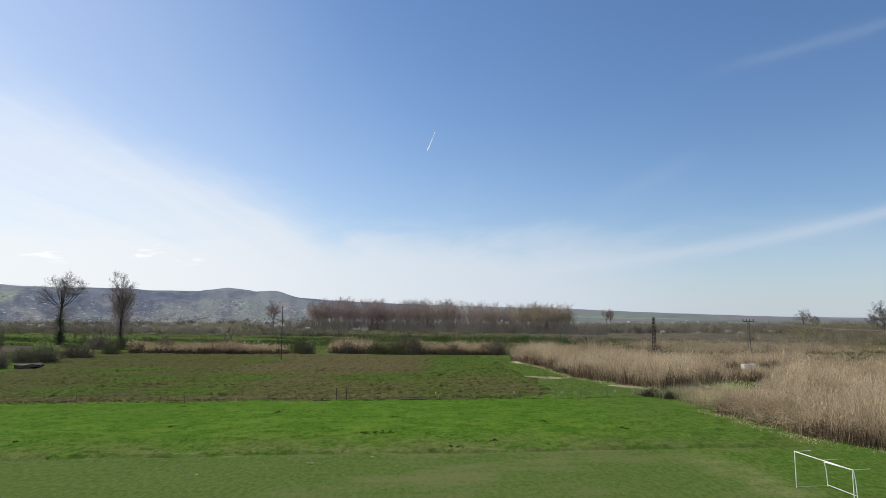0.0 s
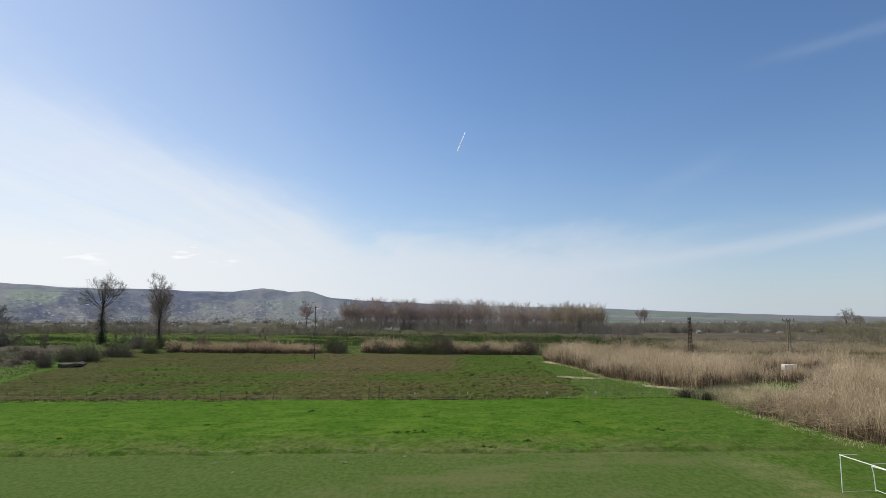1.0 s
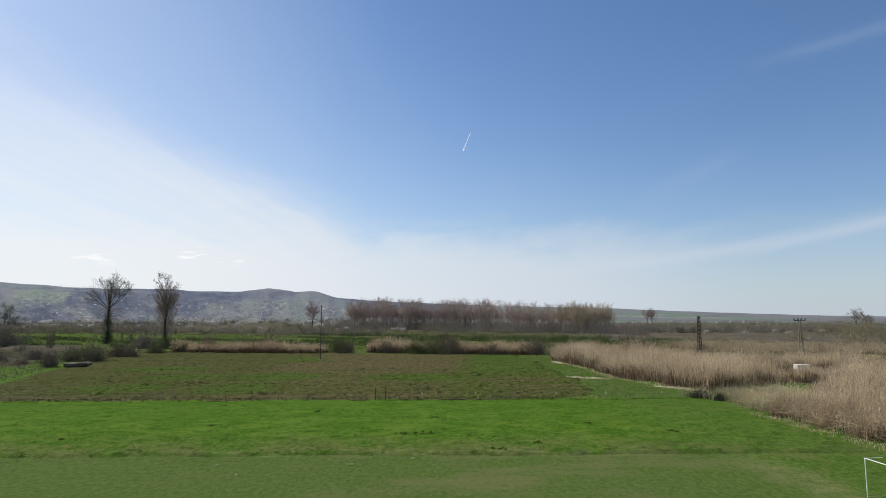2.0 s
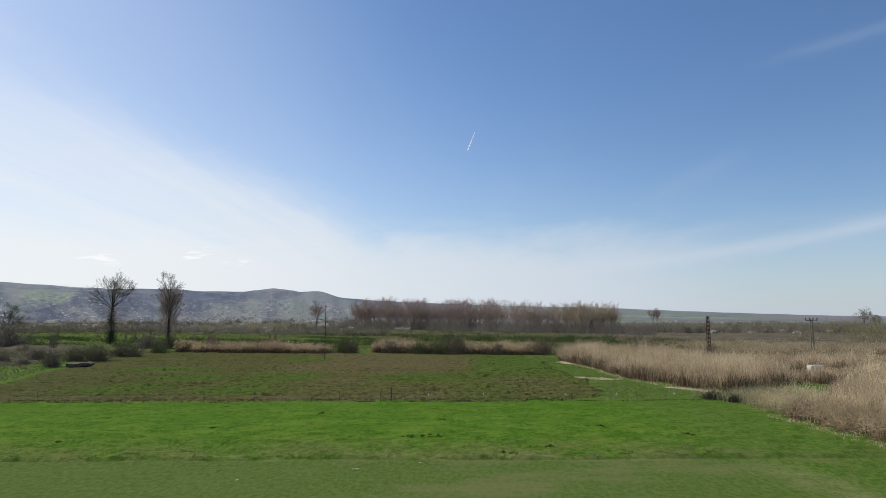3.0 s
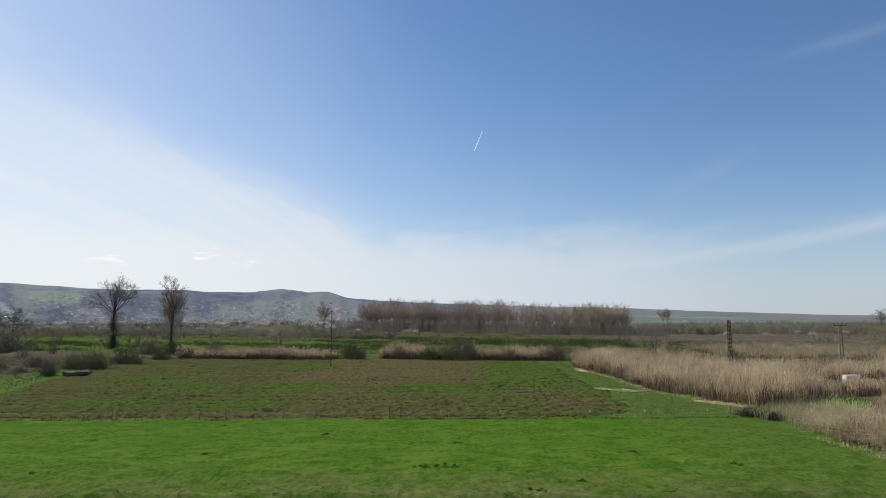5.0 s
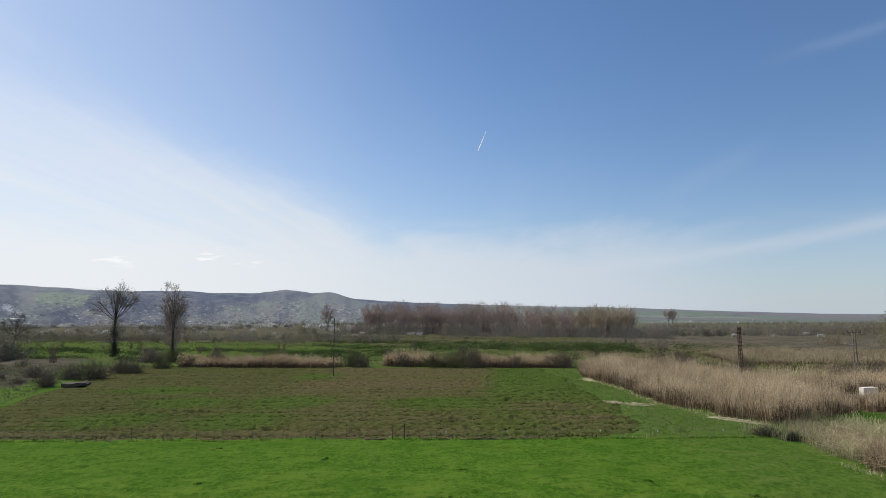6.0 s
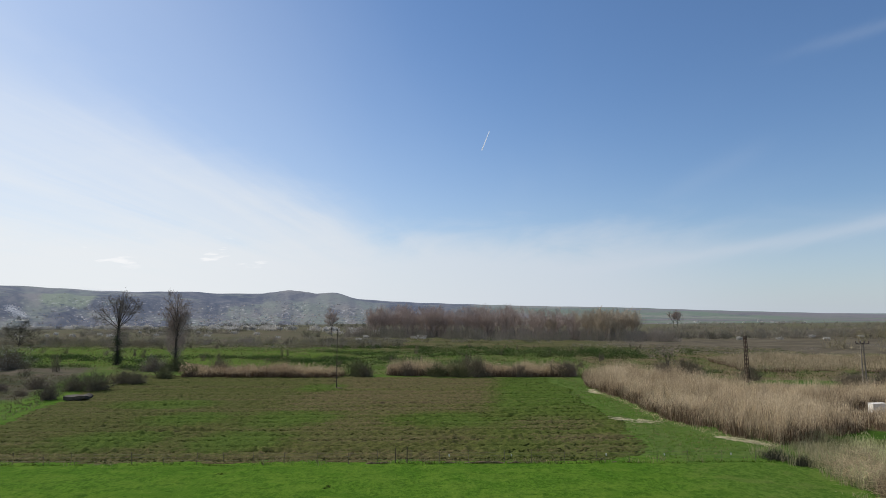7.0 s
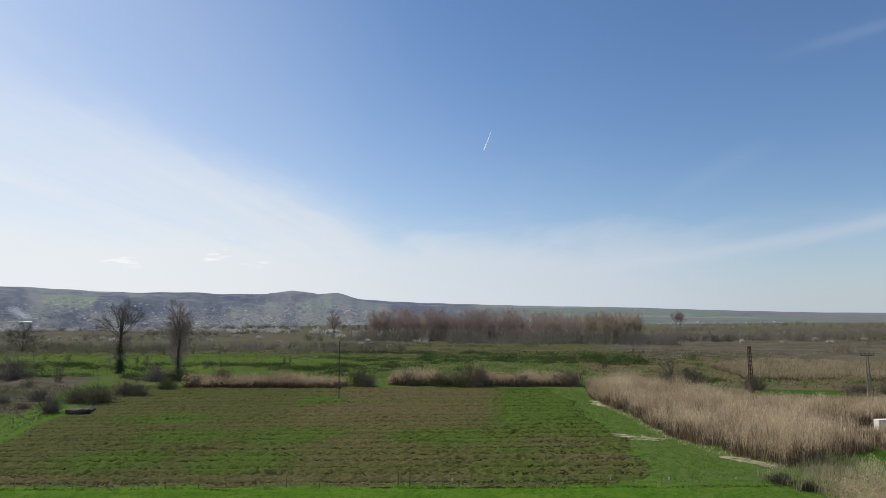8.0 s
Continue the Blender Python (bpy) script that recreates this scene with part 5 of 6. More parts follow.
def thicket(name, places, sizes, seed, mat, label, kind="shrub", leaf=None, thick=1.0):
    """Many shrubs in one mesh: far scrub that nobody could count."""
    rs_k = np.random.RandomState(seed)
    variants = [plant_mesh(rs_k, kind) for _ in range(6)]
    rows, pts = [], []
    for (bx, by), (w, h) in zip(places, sizes):
        S = variants[rs_k.randint(6)].copy()
        a = rs_k.uniform(0, 6.283)
        c, s = math.cos(a), math.sin(a)
        R = np.array([[c, -s, 0], [s, c, 0], [0, 0, 1]])
        o = np.array([bx, by, lz(bx, by)])
        k = np.array([w, w, h])
        S[:, :3] = (S[:, :3] @ R.T) * k + o
        S[:, 3:6] = (S[:, 3:6] @ R.T) * k + o
        S[:, 6:] *= (w + h) / 2 * thick
        rows.append(S)
        if leaf is not None:
            pts.append(leaf_cloud(rs_k, o + np.array([[0, 0, h * 0.55], [w * 0.25, 0, h * 0.45], [-w * 0.25, 0, h * 0.5]]), np.array([w * 0.13, w * 0.13, h * 0.12]), 260, 0.10 * h))
    S = np.concatenate(rows)
    if leaf is None or thick > 0:
        V, F = ribbons(S)
        tagged(link(name, V, F, mat), label, "scrub", kind="stuff")
    if leaf is not None:
        V, F = merge(pts)
        tagged(link(name + "_flowers", V, F, leaf), label, "blossom", kind="stuff")


def band(n, x0, x1, y0, y1, slope, wlo, whi, hlo, hhi, seed, clumps=None):
    """Places and sizes over a slanting band, gathered in clumps of a given spread where asked."""
    r = np.random.RandomState(seed)
    xs = r.uniform(x0, x1, n)
    ys = r.uniform(y0, y1, n)
    if clumps:
        near_ = r.randint(0, max(3, n // 6), n)
        cx, cy = r.uniform(x0, x1, n)[near_], r.uniform(y0, y1, n)[near_]
        xs, ys = cx + r.normal(0, clumps, n), cy + r.normal(0, clumps * 0.5, n)
    w = r.uniform(wlo, whi, n)
    return np.stack([xs, ys + slope * xs], -1), np.stack([w, r.uniform(hlo, hhi, n)], -1)


# scrub on the plain: dense leafless thickets, olive ones, dark ones, and reddish osiers, in clumps
SCRUB = (
    (230, -300, -30, 288, 345, 0.0, 4, 8, 2.2, 4.8, 1, None, "scrub_twig", "wisp", "grey-brown leafless scrub at the end of the meadow"),
    (200, -300, -20, 276, 335, 0.0, 4, 9, 2.4, 5.4, 9, 14, "osier_twig", "wisp", "olive-brown thicket at the end of the meadow"),
    (80, -290, -10, 268, 345, 0.0, 4, 8, 2.0, 5.0, 31, 10, "dark_twig", "wisp", "dark low thicket at the end of the meadow"),
    (190, -420, 40, 345, 520, -0.15, 5, 9, 2.0, 4.6, 32, 18, "scrub_twig", "wisp", "grey-brown leafless scrub across the plain"),
    (70, -420, -10, 360, 560, -0.25, 5, 9, 3.0, 6.5, 33, 14, "dark_twig", "wisp", "dark copses on the plain"),
    (90, -60, 100, 300, 400, 0.0, 3, 6, 0.9, 2.2, 10, 10, "green_twig", "wisp", "low olive scrub in front of the grove"),
    (60, -60, 120, 330, 410, 0.0, 3, 6, 1.2, 2.6, 34, 8, "scrub_twig", "wisp", "low brown scrub in front of the grove"),
    (330, 92, 400, 436, 500, 0.0, 5, 10, 4.0, 9.0, 2, None, "scrub_twig", "wisp", "line of leafless grey-brown trees beyond the flat"),
    (130, 92, 400, 430, 470, 0.0, 5, 9, 3.5, 7.0, 35, 16, "dark_twig", "wisp", "dark leafless bushes along the flat"),
    (70, 70, 300, 290, 420, 0.0, 3, 6, 0.7, 1.6, 36, 12, "scrub_twig", "wisp", "low dead weeds on the brown flat"),
    (300, -80, 130, 404, 432, -0.15, 4, 8, 3.5, 10.0, 4, None, "scrub_twig", "wisp", "leafless undergrowth along the foot of the grove"),
    (260, -76, 130, 436, 480, -0.15, 5, 9, 4.0, 8.5, 38, None, "mauve_twig", "wisp", "grey leafless undergrowth between the poplars"),
    (90, -70, 120, 486, 520, -0.15, 6, 10, 6.0, 11.0, 39, None, "mauve_twig", "wisp", "grey leafless undergrowth behind the poplars"),
    (200, -900, -40, 480, 980, -0.15, 7, 13, 2.4, 5.5, 5, 26, "scrub_twig", "wisp", "grey-brown scrub in front of the village"),
    (110, -900, -40, 560, 1050, -0.25, 8, 14, 4.0, 9.0, 37, 20, "dark_twig", "wisp", "dark copses in front of the village"),
    (220, 80, 1000, 510, 1050, 0.0, 8, 15, 4.0, 9.0, 6, 30, "scrub_twig", "wisp", "distant grey-brown woods on the plain"),
)
for n, x0, x1, y0, y1, slope, wlo, whi, hlo, hhi, seed, clumps, mat, kind, label in SCRUB:
    p, s = band(n, x0, x1, y0, y1, slope, wlo, whi, hlo, hhi, seed, clumps)
    thicket("scrub", p, s, seed, M[mat], label, kind, thick=0.85)
# willows only on the far side of the reeds, where the marsh ends
p, s = band(190, 120, 460, 262, 440, 0.0, 7, 13, 4.5, 12.0, 3, 16)
k = (p[:, 0] > 0.55 * p[:, 1]) & (p[:, 1] > 250)
thicket("willows", p[k], s[k], 3, M["willow_twig"], "willows with a first yellow-green flush", "thin", thick=0.5)
p, s = band(150, -760, -40, 385, 455, -0.83, 5, 10, 4.0, 7.5, 7)
thicket("blossom_trees", p, s, 7, M["bush_twig"], "fruit trees in white blossom on the plain", "round", M["blossom"], 0.0)
p, s = band(30, -330, -20, 350, 450, -0.25, 2.5, 5, 2.0, 3.6, 8)
thicket("blossom_bushes", p, s, 8, M["bush_twig"], "small bushes in white blossom", "round", M["blossom"], 0.0)
p, s = band(9, 0, 260, 405, 440, 0.0, 3, 5, 2.4, 3.6, 18)
thicket("blossom_bushes", p, s, 18, M["bush_twig"], "small bushes in white blossom", "round", M["blossom"], 0.0)
# saplings and bramble clumps scattered over the meadow
p, s = band(70, -210, 110, 185, 320, 0.0, 1.2, 2.6, 1.2, 3.4, 21)
thicket("saplings", p, s, 21, M["bush_twig"], "thin leafless saplings scattered over the meadow", "thin", thick=0.9)
r = np.random.RandomState(22)
p = np.concatenate([r.uniform((-230, 178), (110, 325), (420, 2)), r.uniform((-62, 178), (70, 262), (420, 2))])
p = p[wave(p[:, 0], p[:, 1], 71, 0.06) > 0.1 + 0.9 * smooth(-30, -80, p[:, 0])]
c = np.stack([p[:, 0], p[:, 1], land(p[:, 0], p[:, 1]) + 0.3], -1)
V, F = leaf_cloud(r, c, np.array([1.2, 0.8, 0.30]), 34000, 0.17)
tagged(link("bramble_clumps", V, F, M["bramble"]), "low dark bramble clumps scattered over the meadow", "brambles", kind="stuff")
p = r.uniform((-230, 178), (130, 340), (500, 2))
c = np.stack([p[:, 0], p[:, 1], land(p[:, 0], p[:, 1]) + 0.3], -1)
V, F = leaf_cloud(r, c, np.array([1.3, 1.0, 0.25]), 24000, 0.15)
tagged(link("dead_weed_clumps", V, F, M["dry_grass"]), "brown dead weed clumps scattered over the meadow", "weeds", kind="stuff")
# bramble hedges across the meadow; the one at 176 imitates a shaded bank
for hx0, hx1, hy, hs, hh, sd in ((8, 72, 244, 0.02, 3.6, 11), (-18, 90, 262, 0.02, 2.4, 12), (-128, -62, 176, -0.02, 1.3, 17), (-150, -20, 222, 0.05, 1.3, 13), (-175, -95, 196, -0.05, 1.6, 14), (-60, 40, 292, 0.0, 1.6, 15), (-60, 0, 205, 0.0, 1.6, 16)):
    r = np.random.RandomState(sd)
    n = int((hx1 - hx0) * 1.9)
    xs = r.uniform(hx0, hx1, n)
    ys = hy + hs * xs + r.normal(0, 3.0, n)
    keep_ = wave(xs, ys, sd + 60, 0.12) > -0.25
    xs, ys = xs[keep_], ys[keep_]
    mound = 0.35 + 1.0 * smooth(-0.4, 0.9, wave(xs, ys, sd + 80, 0.22))
    c = np.stack([xs, ys, land(xs, ys) + hh * 0.40 * mound], -1)
    V, F = leaf_cloud(r, c, np.array([1.1, 0.8, hh * 0.30]), 90 * len(xs), 0.19)
    tagged(link("bramble_hedge", V, F, M["bramble"]), "low dark green bramble hedge across the meadow", "hedge", kind="stuff")


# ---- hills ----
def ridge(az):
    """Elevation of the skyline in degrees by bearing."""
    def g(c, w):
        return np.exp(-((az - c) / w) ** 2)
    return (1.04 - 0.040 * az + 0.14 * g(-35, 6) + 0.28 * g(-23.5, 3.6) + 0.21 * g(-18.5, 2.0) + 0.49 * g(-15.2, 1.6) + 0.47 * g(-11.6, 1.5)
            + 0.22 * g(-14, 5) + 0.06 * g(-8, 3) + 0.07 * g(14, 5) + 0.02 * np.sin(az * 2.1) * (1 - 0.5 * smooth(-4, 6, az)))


def hill_height(azd, r):
    R0, R1 = 1350.0, 3400.0 - 500 * smooth(-5, 20, azd)
    t = np.clip((r - R0) / (R1 - R0), 0, 1.6)
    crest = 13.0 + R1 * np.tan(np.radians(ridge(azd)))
    foot = -8.0
    shape = np.where(t < 1, smooth(0, 1, t) * 0.55 + t * 0.45, 1 - 0.5 * (t - 1))
    x, y = r * np.sin(np.radians(azd)), r * np.cos(np.radians(azd))
    spur = (np.sin(azd * 1.9 + 1.2 * np.sin(t * 2.6) + 0.6) + 0.6 * np.sin(azd * 3.7 + 2.0 * t + 1.0) + 0.35 * np.sin(azd * 7.1 - 3.0 * t)) * smooth(2, -4, azd)
    bumps = spur * 2.6 * np.sin(np.pi * np.clip(t, 0, 1)) ** 1.3
    bumps = bumps + wave(x, y, 41, 0.006) * 14 * np.sin(np.pi * np.clip(t, 0, 1)) * np.clip((crest - foot) / 120, 0.05, 1)
    return foot + (crest - foot) * shape + bumps


def hill_material():
    m, N = material("hazy_hill_woods", 1.0, 0.0)
    sp = N.add("ShaderNodeSeparateXYZ")
    N.put(sp.inputs[0], N.pos)
    turn = N.math("MULTIPLY", N.math("ARCTAN2", sp.outputs[0], sp.outputs[1]), 2000.0)
    away = N.math("SQRT", N.math("ADD", N.math("MULTIPLY", sp.outputs[0], sp.outputs[0]), N.math("MULTIPLY", sp.outputs[1], sp.outputs[1])))
    slope = N.add("ShaderNodeCombineXYZ")
    N.put(slope.inputs[0], turn)
    N.put(slope.inputs[1], N.math("MULTIPLY", away, 0.13))
    slope = slope.outputs[0]
    azd = N.math("MULTIPLY", turn, 57.2958 / 2000.0)
    # leafless woods in folds, valley shade painted in, old fields between them
    folds = N.noise(N.mapped(slope, (1.0, 1.5, 1), (0, 0, 0.35)), 0.0034, 6.0, 0.62, 0.8)
    woods = N.mix(N.ramp(N.noise(slope, 0.030, 6.0, 0.75), 0.36, 0.64), (0.036, 0.039, 0.044), (0.092, 0.088, 0.086))
    fields = N.mix(N.ramp(N.noise(slope, 0.012, 3.0), 0.4, 0.6), (0.128, 0.142, 0.104), (0.150, 0.140, 0.118))
    col = N.mix(N.ramp(folds, 0.49, 0.58, 0.0, 0.85), woods, fields)
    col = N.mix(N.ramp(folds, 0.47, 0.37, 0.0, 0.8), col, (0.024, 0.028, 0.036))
    strips = N.noise(N.mapped(slope, (0.32, 2.2, 1)), 0.016, 6.0, 0.68, 0.4)
    col = N.mix(N.math("MULTIPLY", N.ramp(strips, 0.55, 0.64), 0.6), col, (0.125, 0.140, 0.100))
    # open fields on the low ridge on the other side
    open_f = N.ramp(azd, -3.0, 7.0, 0.0, 0.92)
    plots = N.noise(N.mapped(slope, (0.16, 2.6, 1)), 0.0085, 4.0, 0.6, 0.3)
    farm = N.mix(N.ramp(plots, 0.45, 0.50), (0.120, 0.102, 0.088), (0.092, 0.122, 0.060))
    farm = N.mix(N.ramp(plots, 0.55, 0.58), farm, (0.150, 0.150, 0.105))
    farm = N.mix(N.math("MULTIPLY", N.ramp(N.noise(N.mapped(slope, (0.3, 2.0, 1)), 0.03, 5.0, 0.7), 0.52, 0.62), 0.6), farm, (0.060, 0.058, 0.056))
    col = N.mix(open_f, col, farm)
    # a broad green pasture high on the slope
    wobh = N.math("MULTIPLY", N.math("SUBTRACT", N.noise(slope, 0.012, 5.0), 0.5), 1.6)
    px, py = N.math("DIVIDE", N.math("ADD", azd, 32.3), 2.3), N.math("DIVIDE", N.math("SUBTRACT", away, 2420.0), 330.0)
    pr = N.math("ADD", N.math("ADD", N.math("MULTIPLY", px, px), N.math("MULTIPLY", py, py)), wobh)
    col = N.mix(N.ramp(pr, 1.1, 0.5, 0.0, 0.85), col, (0.150, 0.175, 0.100))
    # gardens, walls, roofs and copses of the village
    dots = N.noise(N.mapped(slope, (0.62, 1.5, 1)), 0.105, 4.0, 0.8)
    quarter = N.ramp(N.noise(slope, 0.008, 3.0), 0.36, 0.56)
    town = N.math("MULTIPLY", N.math("MULTIPLY", N.ramp(away, 2650.0, 2150.0), quarter), N.ramp(azd, -4.0, -8.0))
    col = N.mix(N.math("MULTIPLY", N.ramp(dots, 0.57, 0.63), N.math("MULTIPLY_ADD", town, 0.85, 0.06)), col, (0.36, 0.35, 0.34))
    col = N.mix(N.math("MULTIPLY", N.ramp(dots, 0.46, 0.38), N.math("MULTIPLY_ADD", town, 0.5, 0.35)), col, (0.026, 0.029, 0.032))
    N.put(N.bsdf.inputs["Base Color"], col)
    # bluish emission imitates haze, stronger with distance; the hills themselves give no light
    haze_glow = N.add("ShaderNodeEmission")
    haze_glow.inputs[0].default_value = (0.44, 0.55, 0.85, 1)
    N.put(haze_glow.inputs[1], N.ramp(away, 1300.0, 3400.0, 0.118, 0.195))
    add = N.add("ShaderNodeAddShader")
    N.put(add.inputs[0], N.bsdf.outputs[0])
    N.put(add.inputs[1], haze_glow.outputs[0])
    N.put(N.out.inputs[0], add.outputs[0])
    return m


A, R = np.meshgrid(np.arange(-75, 75.1, 0.25), np.concatenate([np.arange(1300, 3600, 50), np.arange(3600, 4500, 150)]))
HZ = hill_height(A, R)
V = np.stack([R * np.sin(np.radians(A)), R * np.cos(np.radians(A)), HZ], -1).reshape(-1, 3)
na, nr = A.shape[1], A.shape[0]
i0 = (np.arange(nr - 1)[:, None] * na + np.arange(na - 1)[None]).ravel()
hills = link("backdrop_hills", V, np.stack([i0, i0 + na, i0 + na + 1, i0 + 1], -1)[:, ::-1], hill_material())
tagged(hills, "distant hazy wooded hills with pale green fields", "hills", kind="structure")


def house(w, d, h, pitch, wall_mat, roof_mat):
    root = new("house")
    bm = bmesh.new()
    box(bm, 0, 0, h / 2 - 1.0, w, d, h + 2.0)
    part("wall", bm, wall_mat, root)
    bm = bmesh.new()
    o = 0.5
    v = [bm.verts.new(c) for c in ((-w / 2 - o, -d / 2 - o, h), (w / 2 + o, -d / 2 - o, h), (w / 2 + o, d / 2 + o, h), (-w / 2 - o, d / 2 + o, h),
                                   (-w / 2 - o, 0, h + pitch), (w / 2 + o, 0, h + pitch))]
    for f in ((0, 1, 5, 4), (2, 3, 4, 5), (0, 4, 3), (1, 2, 5), (3, 2, 1, 0)):
        bm.faces.new([v[k] for k in f])
    part("roof", bm, roof_mat, root)
    return tagged(root, "pale plastered village house with a pitched tile roof", "house", "village houses")


rs = np.random.RandomState(5)
kinds = [house(11, 9, 5.5, 3.0, M["plaster"], M["roof_tile"]), house(15, 9, 4.0, 3.0, M["plaster"], M["roof_tile"]), house(9, 8, 7.0, 2.6, M["plaster"], M["roof_tile"])]
homes = []
while len(homes) < 296:
    a = rs.choice([-23, -17, -30, -10, -35], p=[0.3, 0.36, 0.12, 0.17, 0.05]) + rs.normal(0, 2.4)
    r = 1420 + abs(rs.normal(0, 520))
    if -38 < a < -5 and r < 2250:
        homes.append((a, r))
while len(homes) < 322:
    homes.append((rs.uniform(11, 28), 1360 + abs(rs.normal(0, 60))))
for i, (a, r) in enumerate(homes):
    z = float(hill_height(np.array(a), np.array(r)))
    m = pose(r * math.sin(radians(a)), r * math.cos(radians(a)), z, 0, 0, rs.uniform(-35, 35)) @ Matrix.Scale(rs.uniform(0.45, 0.72), 4)
    if i < 3:
        kinds[i].matrix_basis = m
    else:
        copy_thing(kinds[rs.randint(3)], m)


# ---- goal ----
def goal(x, y, turn):
    root = empty("football_goal", x, y, lz(x, y) + 0.03, turn)
    L, Hh, r = 4.5, 2.05, 0.024
    for yy in (0, -L):
        bm = bmesh.new()
        rod(bm, (0, yy, -0.1), (0, yy, Hh - r), r)
        part("post", bm, M["white_paint"], root)
    bm = bmesh.new()
    rod(bm, (0, 0.04, Hh), (0, -L - 0.04, Hh), r)
    part("crossbar", bm, M["white_paint"], root)
    for yy in (0, -L * 0.5, -L):
        bm = bmesh.new()
        rod(bm, (0, yy, Hh), (1.0, yy, Hh + 0.02), 0.012)
        part("net_arm", bm, M["white_paint"], root)
    for yy in (0, -L):
        bm = bmesh.new()
        rod(bm, (0, yy, 0.05), (1.9, yy, 0.05), 0.006)
        part("ground_bar", bm, M["white_paint"], root)
    return tagged(root, "white tubular football goal without a net, on grass", "goal")


def small_goal(x, y, turn):
    root = empty("small_goal", x, y, lz(x, y) + 0.03, turn)
    for yy, top in ((0, 1.35), (-2.4, 1.45)):
        bm = bmesh.new()
        pts = [(0, yy, -0.05), (-0.04, yy + 0.02, 0.9), (-0.16, yy - 0.02, top)]
        for a, b in zip(pts, pts[1:]):
            rod(bm, a, b, 0.026)
        part("post", bm, M["white_paint"], root)
    bm = bmesh.new()
    rod(bm, (-0.16, 0, 1.35), (-0.16, -2.42, 1.45), 0.025)
    part("crossbar", bm, M["white_paint"], root)
    bm = bmesh.new()
    rod(bm, (0, 0, 0.04), (0, -2.4, 0.04), 0.018)
    part("ground_bar", bm, M["white_paint"], root)
    return tagged(root, "small white tubular frame standing behind the goal", "goal")


goal(23.75, 35.2, 3.0)
small_goal(25.85, 35.5, 1.0)


# ---- masts and lines ----
def insulator(bm, x, y, z):
    rod(bm, (x, y, z), (x, y, z + 0.14), 0.03)
    rod(bm, (x, y, z + 0.10), (x, y, z + 0.46), 0.15, 0.10)


def lattice_mast(x, y, h):
    root = empty("lattice_mast", x, y, turn=25)
    def corner(k, t):
        s = 0.34 - 0.12 * t
        return ((-s, -s), (s, -s), (s, s), (-s, s))[k][0], ((-s, -s), (s, -s), (s, s), (-s, s))[k][1], h * t
    for k in range(4):
        bm = bmesh.new()
        a, b = corner(k, 0), corner(k, 1)
        rod(bm, (a[0], a[1], -0.3), b, 0.08, 0.07, 4)
        part("leg", bm, M["rust"], root)
    n = 11
    for k in range(4):
        for i in range(n):
            bm = bmesh.new()
            a, b = corner(k, i / n), corner((k + 1) % 4, (i + 1) / n)
            if i % 2:
                a, b = corner((k + 1) % 4, i / n), corner(k, (i + 1) / n)
            rod(bm, a, b, 0.058, None, 4)
            part("brace", bm, M["rust"], root)
    bm = bmesh.new()
    box(bm, 0, 0, h, 0.5, 0.5, 0.08, 0.01)
    part("cap", bm, M["rust"], root)
    return tagged(root, "rusty brown lattice steel power mast among the reeds", "mast")


lattice_mast(63.5, 155.5, 10.4)


def twin_pole(x, y, h):
    root = empty("power_pole", x, y, turn=-12)
    for s in (-1, 1):
        bm = bmesh.new()
        rod(bm, (s * 0.33, 0, -0.3), (s * 0.2, 0, h), 0.15, 0.11, 10)
        part("leg", bm, M["concrete"], root)
    bm = bmesh.new()
    box(bm, 0, -0.15, h - 0.25, 2.3, 0.14, 0.18, 0.01)
    arm = part("crossarm", bm, M["iron"], root)
    for k in (-1.1, -0.35, 0.35, 1.1):
        bm = bmesh.new()
        insulator(bm, k, -0.15, h - 0.18)
        part("insulator", bm, M["insulator"], arm)
    bm = bmesh.new()
    box(bm, 0.1, 0, h * 0.55, 0.6, 0.1, 0.12, 0.01)
    part("tie", bm, M["iron"], root)
    return tagged(root, "twin-legged concrete power pole with a crossarm", "power pole")


PT = (77.0, 135.5)
twin_pole(*PT, 9.2)


def thin_pole(x, y, h):
    root = empty("pole", x, y)
    bm = bmesh.new()
    rod(bm, (0, 0, -0.3), (0.12, 0, h), 0.095, 0.07, 10)
    part("shaft", bm, M["pole_wood"], root)
    bm = bmesh.new()
    box(bm, 0.12, 0, h - 0.35, 0.5, 0.08, 0.1, 0.01)
    part("bracket", bm, M["iron"], root)
    bm = bmesh.new()
    bmesh.ops.create_icosphere(bm, subdivisions=2, radius=1.0, matrix=Matrix.Translation((0.3, 0, -0.02)) @ Matrix.Diagonal((1.4, 0.8, 0.35, 1)))
    for v in bm.verts:
        v.co += Vector(noise.noise_vector(v.co * 2.5)) * 0.12
    part("footing", bm, M["soil_heap"], root, "grassy soil heap round the foot", False)
    return tagged(root, "slim dark wooden pole standing in the ploughed field", "pole")


thin_pole(-26.3, 140.6, 12.2)


def cable(name, a, b, sag, label):
    cu = bpy.data.curves.new(name, "CURVE")
    cu.dimensions, cu.bevel_depth, cu.bevel_resolution = "3D", 0.016, 1
    sp = cu.splines.new("POLY")
    n = 24
    sp.points.add(n)
    for i in range(n + 1):
        t = i / n
        q = Vector(a).lerp(Vector(b), t)
        sp.points[i].co = (q.x, q.y, q.z - 4 * sag * t * (1 - t), 1)
    cu.materials.append(M["wire"])
    return tagged(new(name, cu), label, "cable")


zt = lz(*PT) + 9.1
for k in (-1.0, 0.0, 1.0):
    cable("power_line", (PT[0] + k, PT[1], zt), (74 + k, 40, 9.5), 1.6, "thin overhead power line from the twin pole")
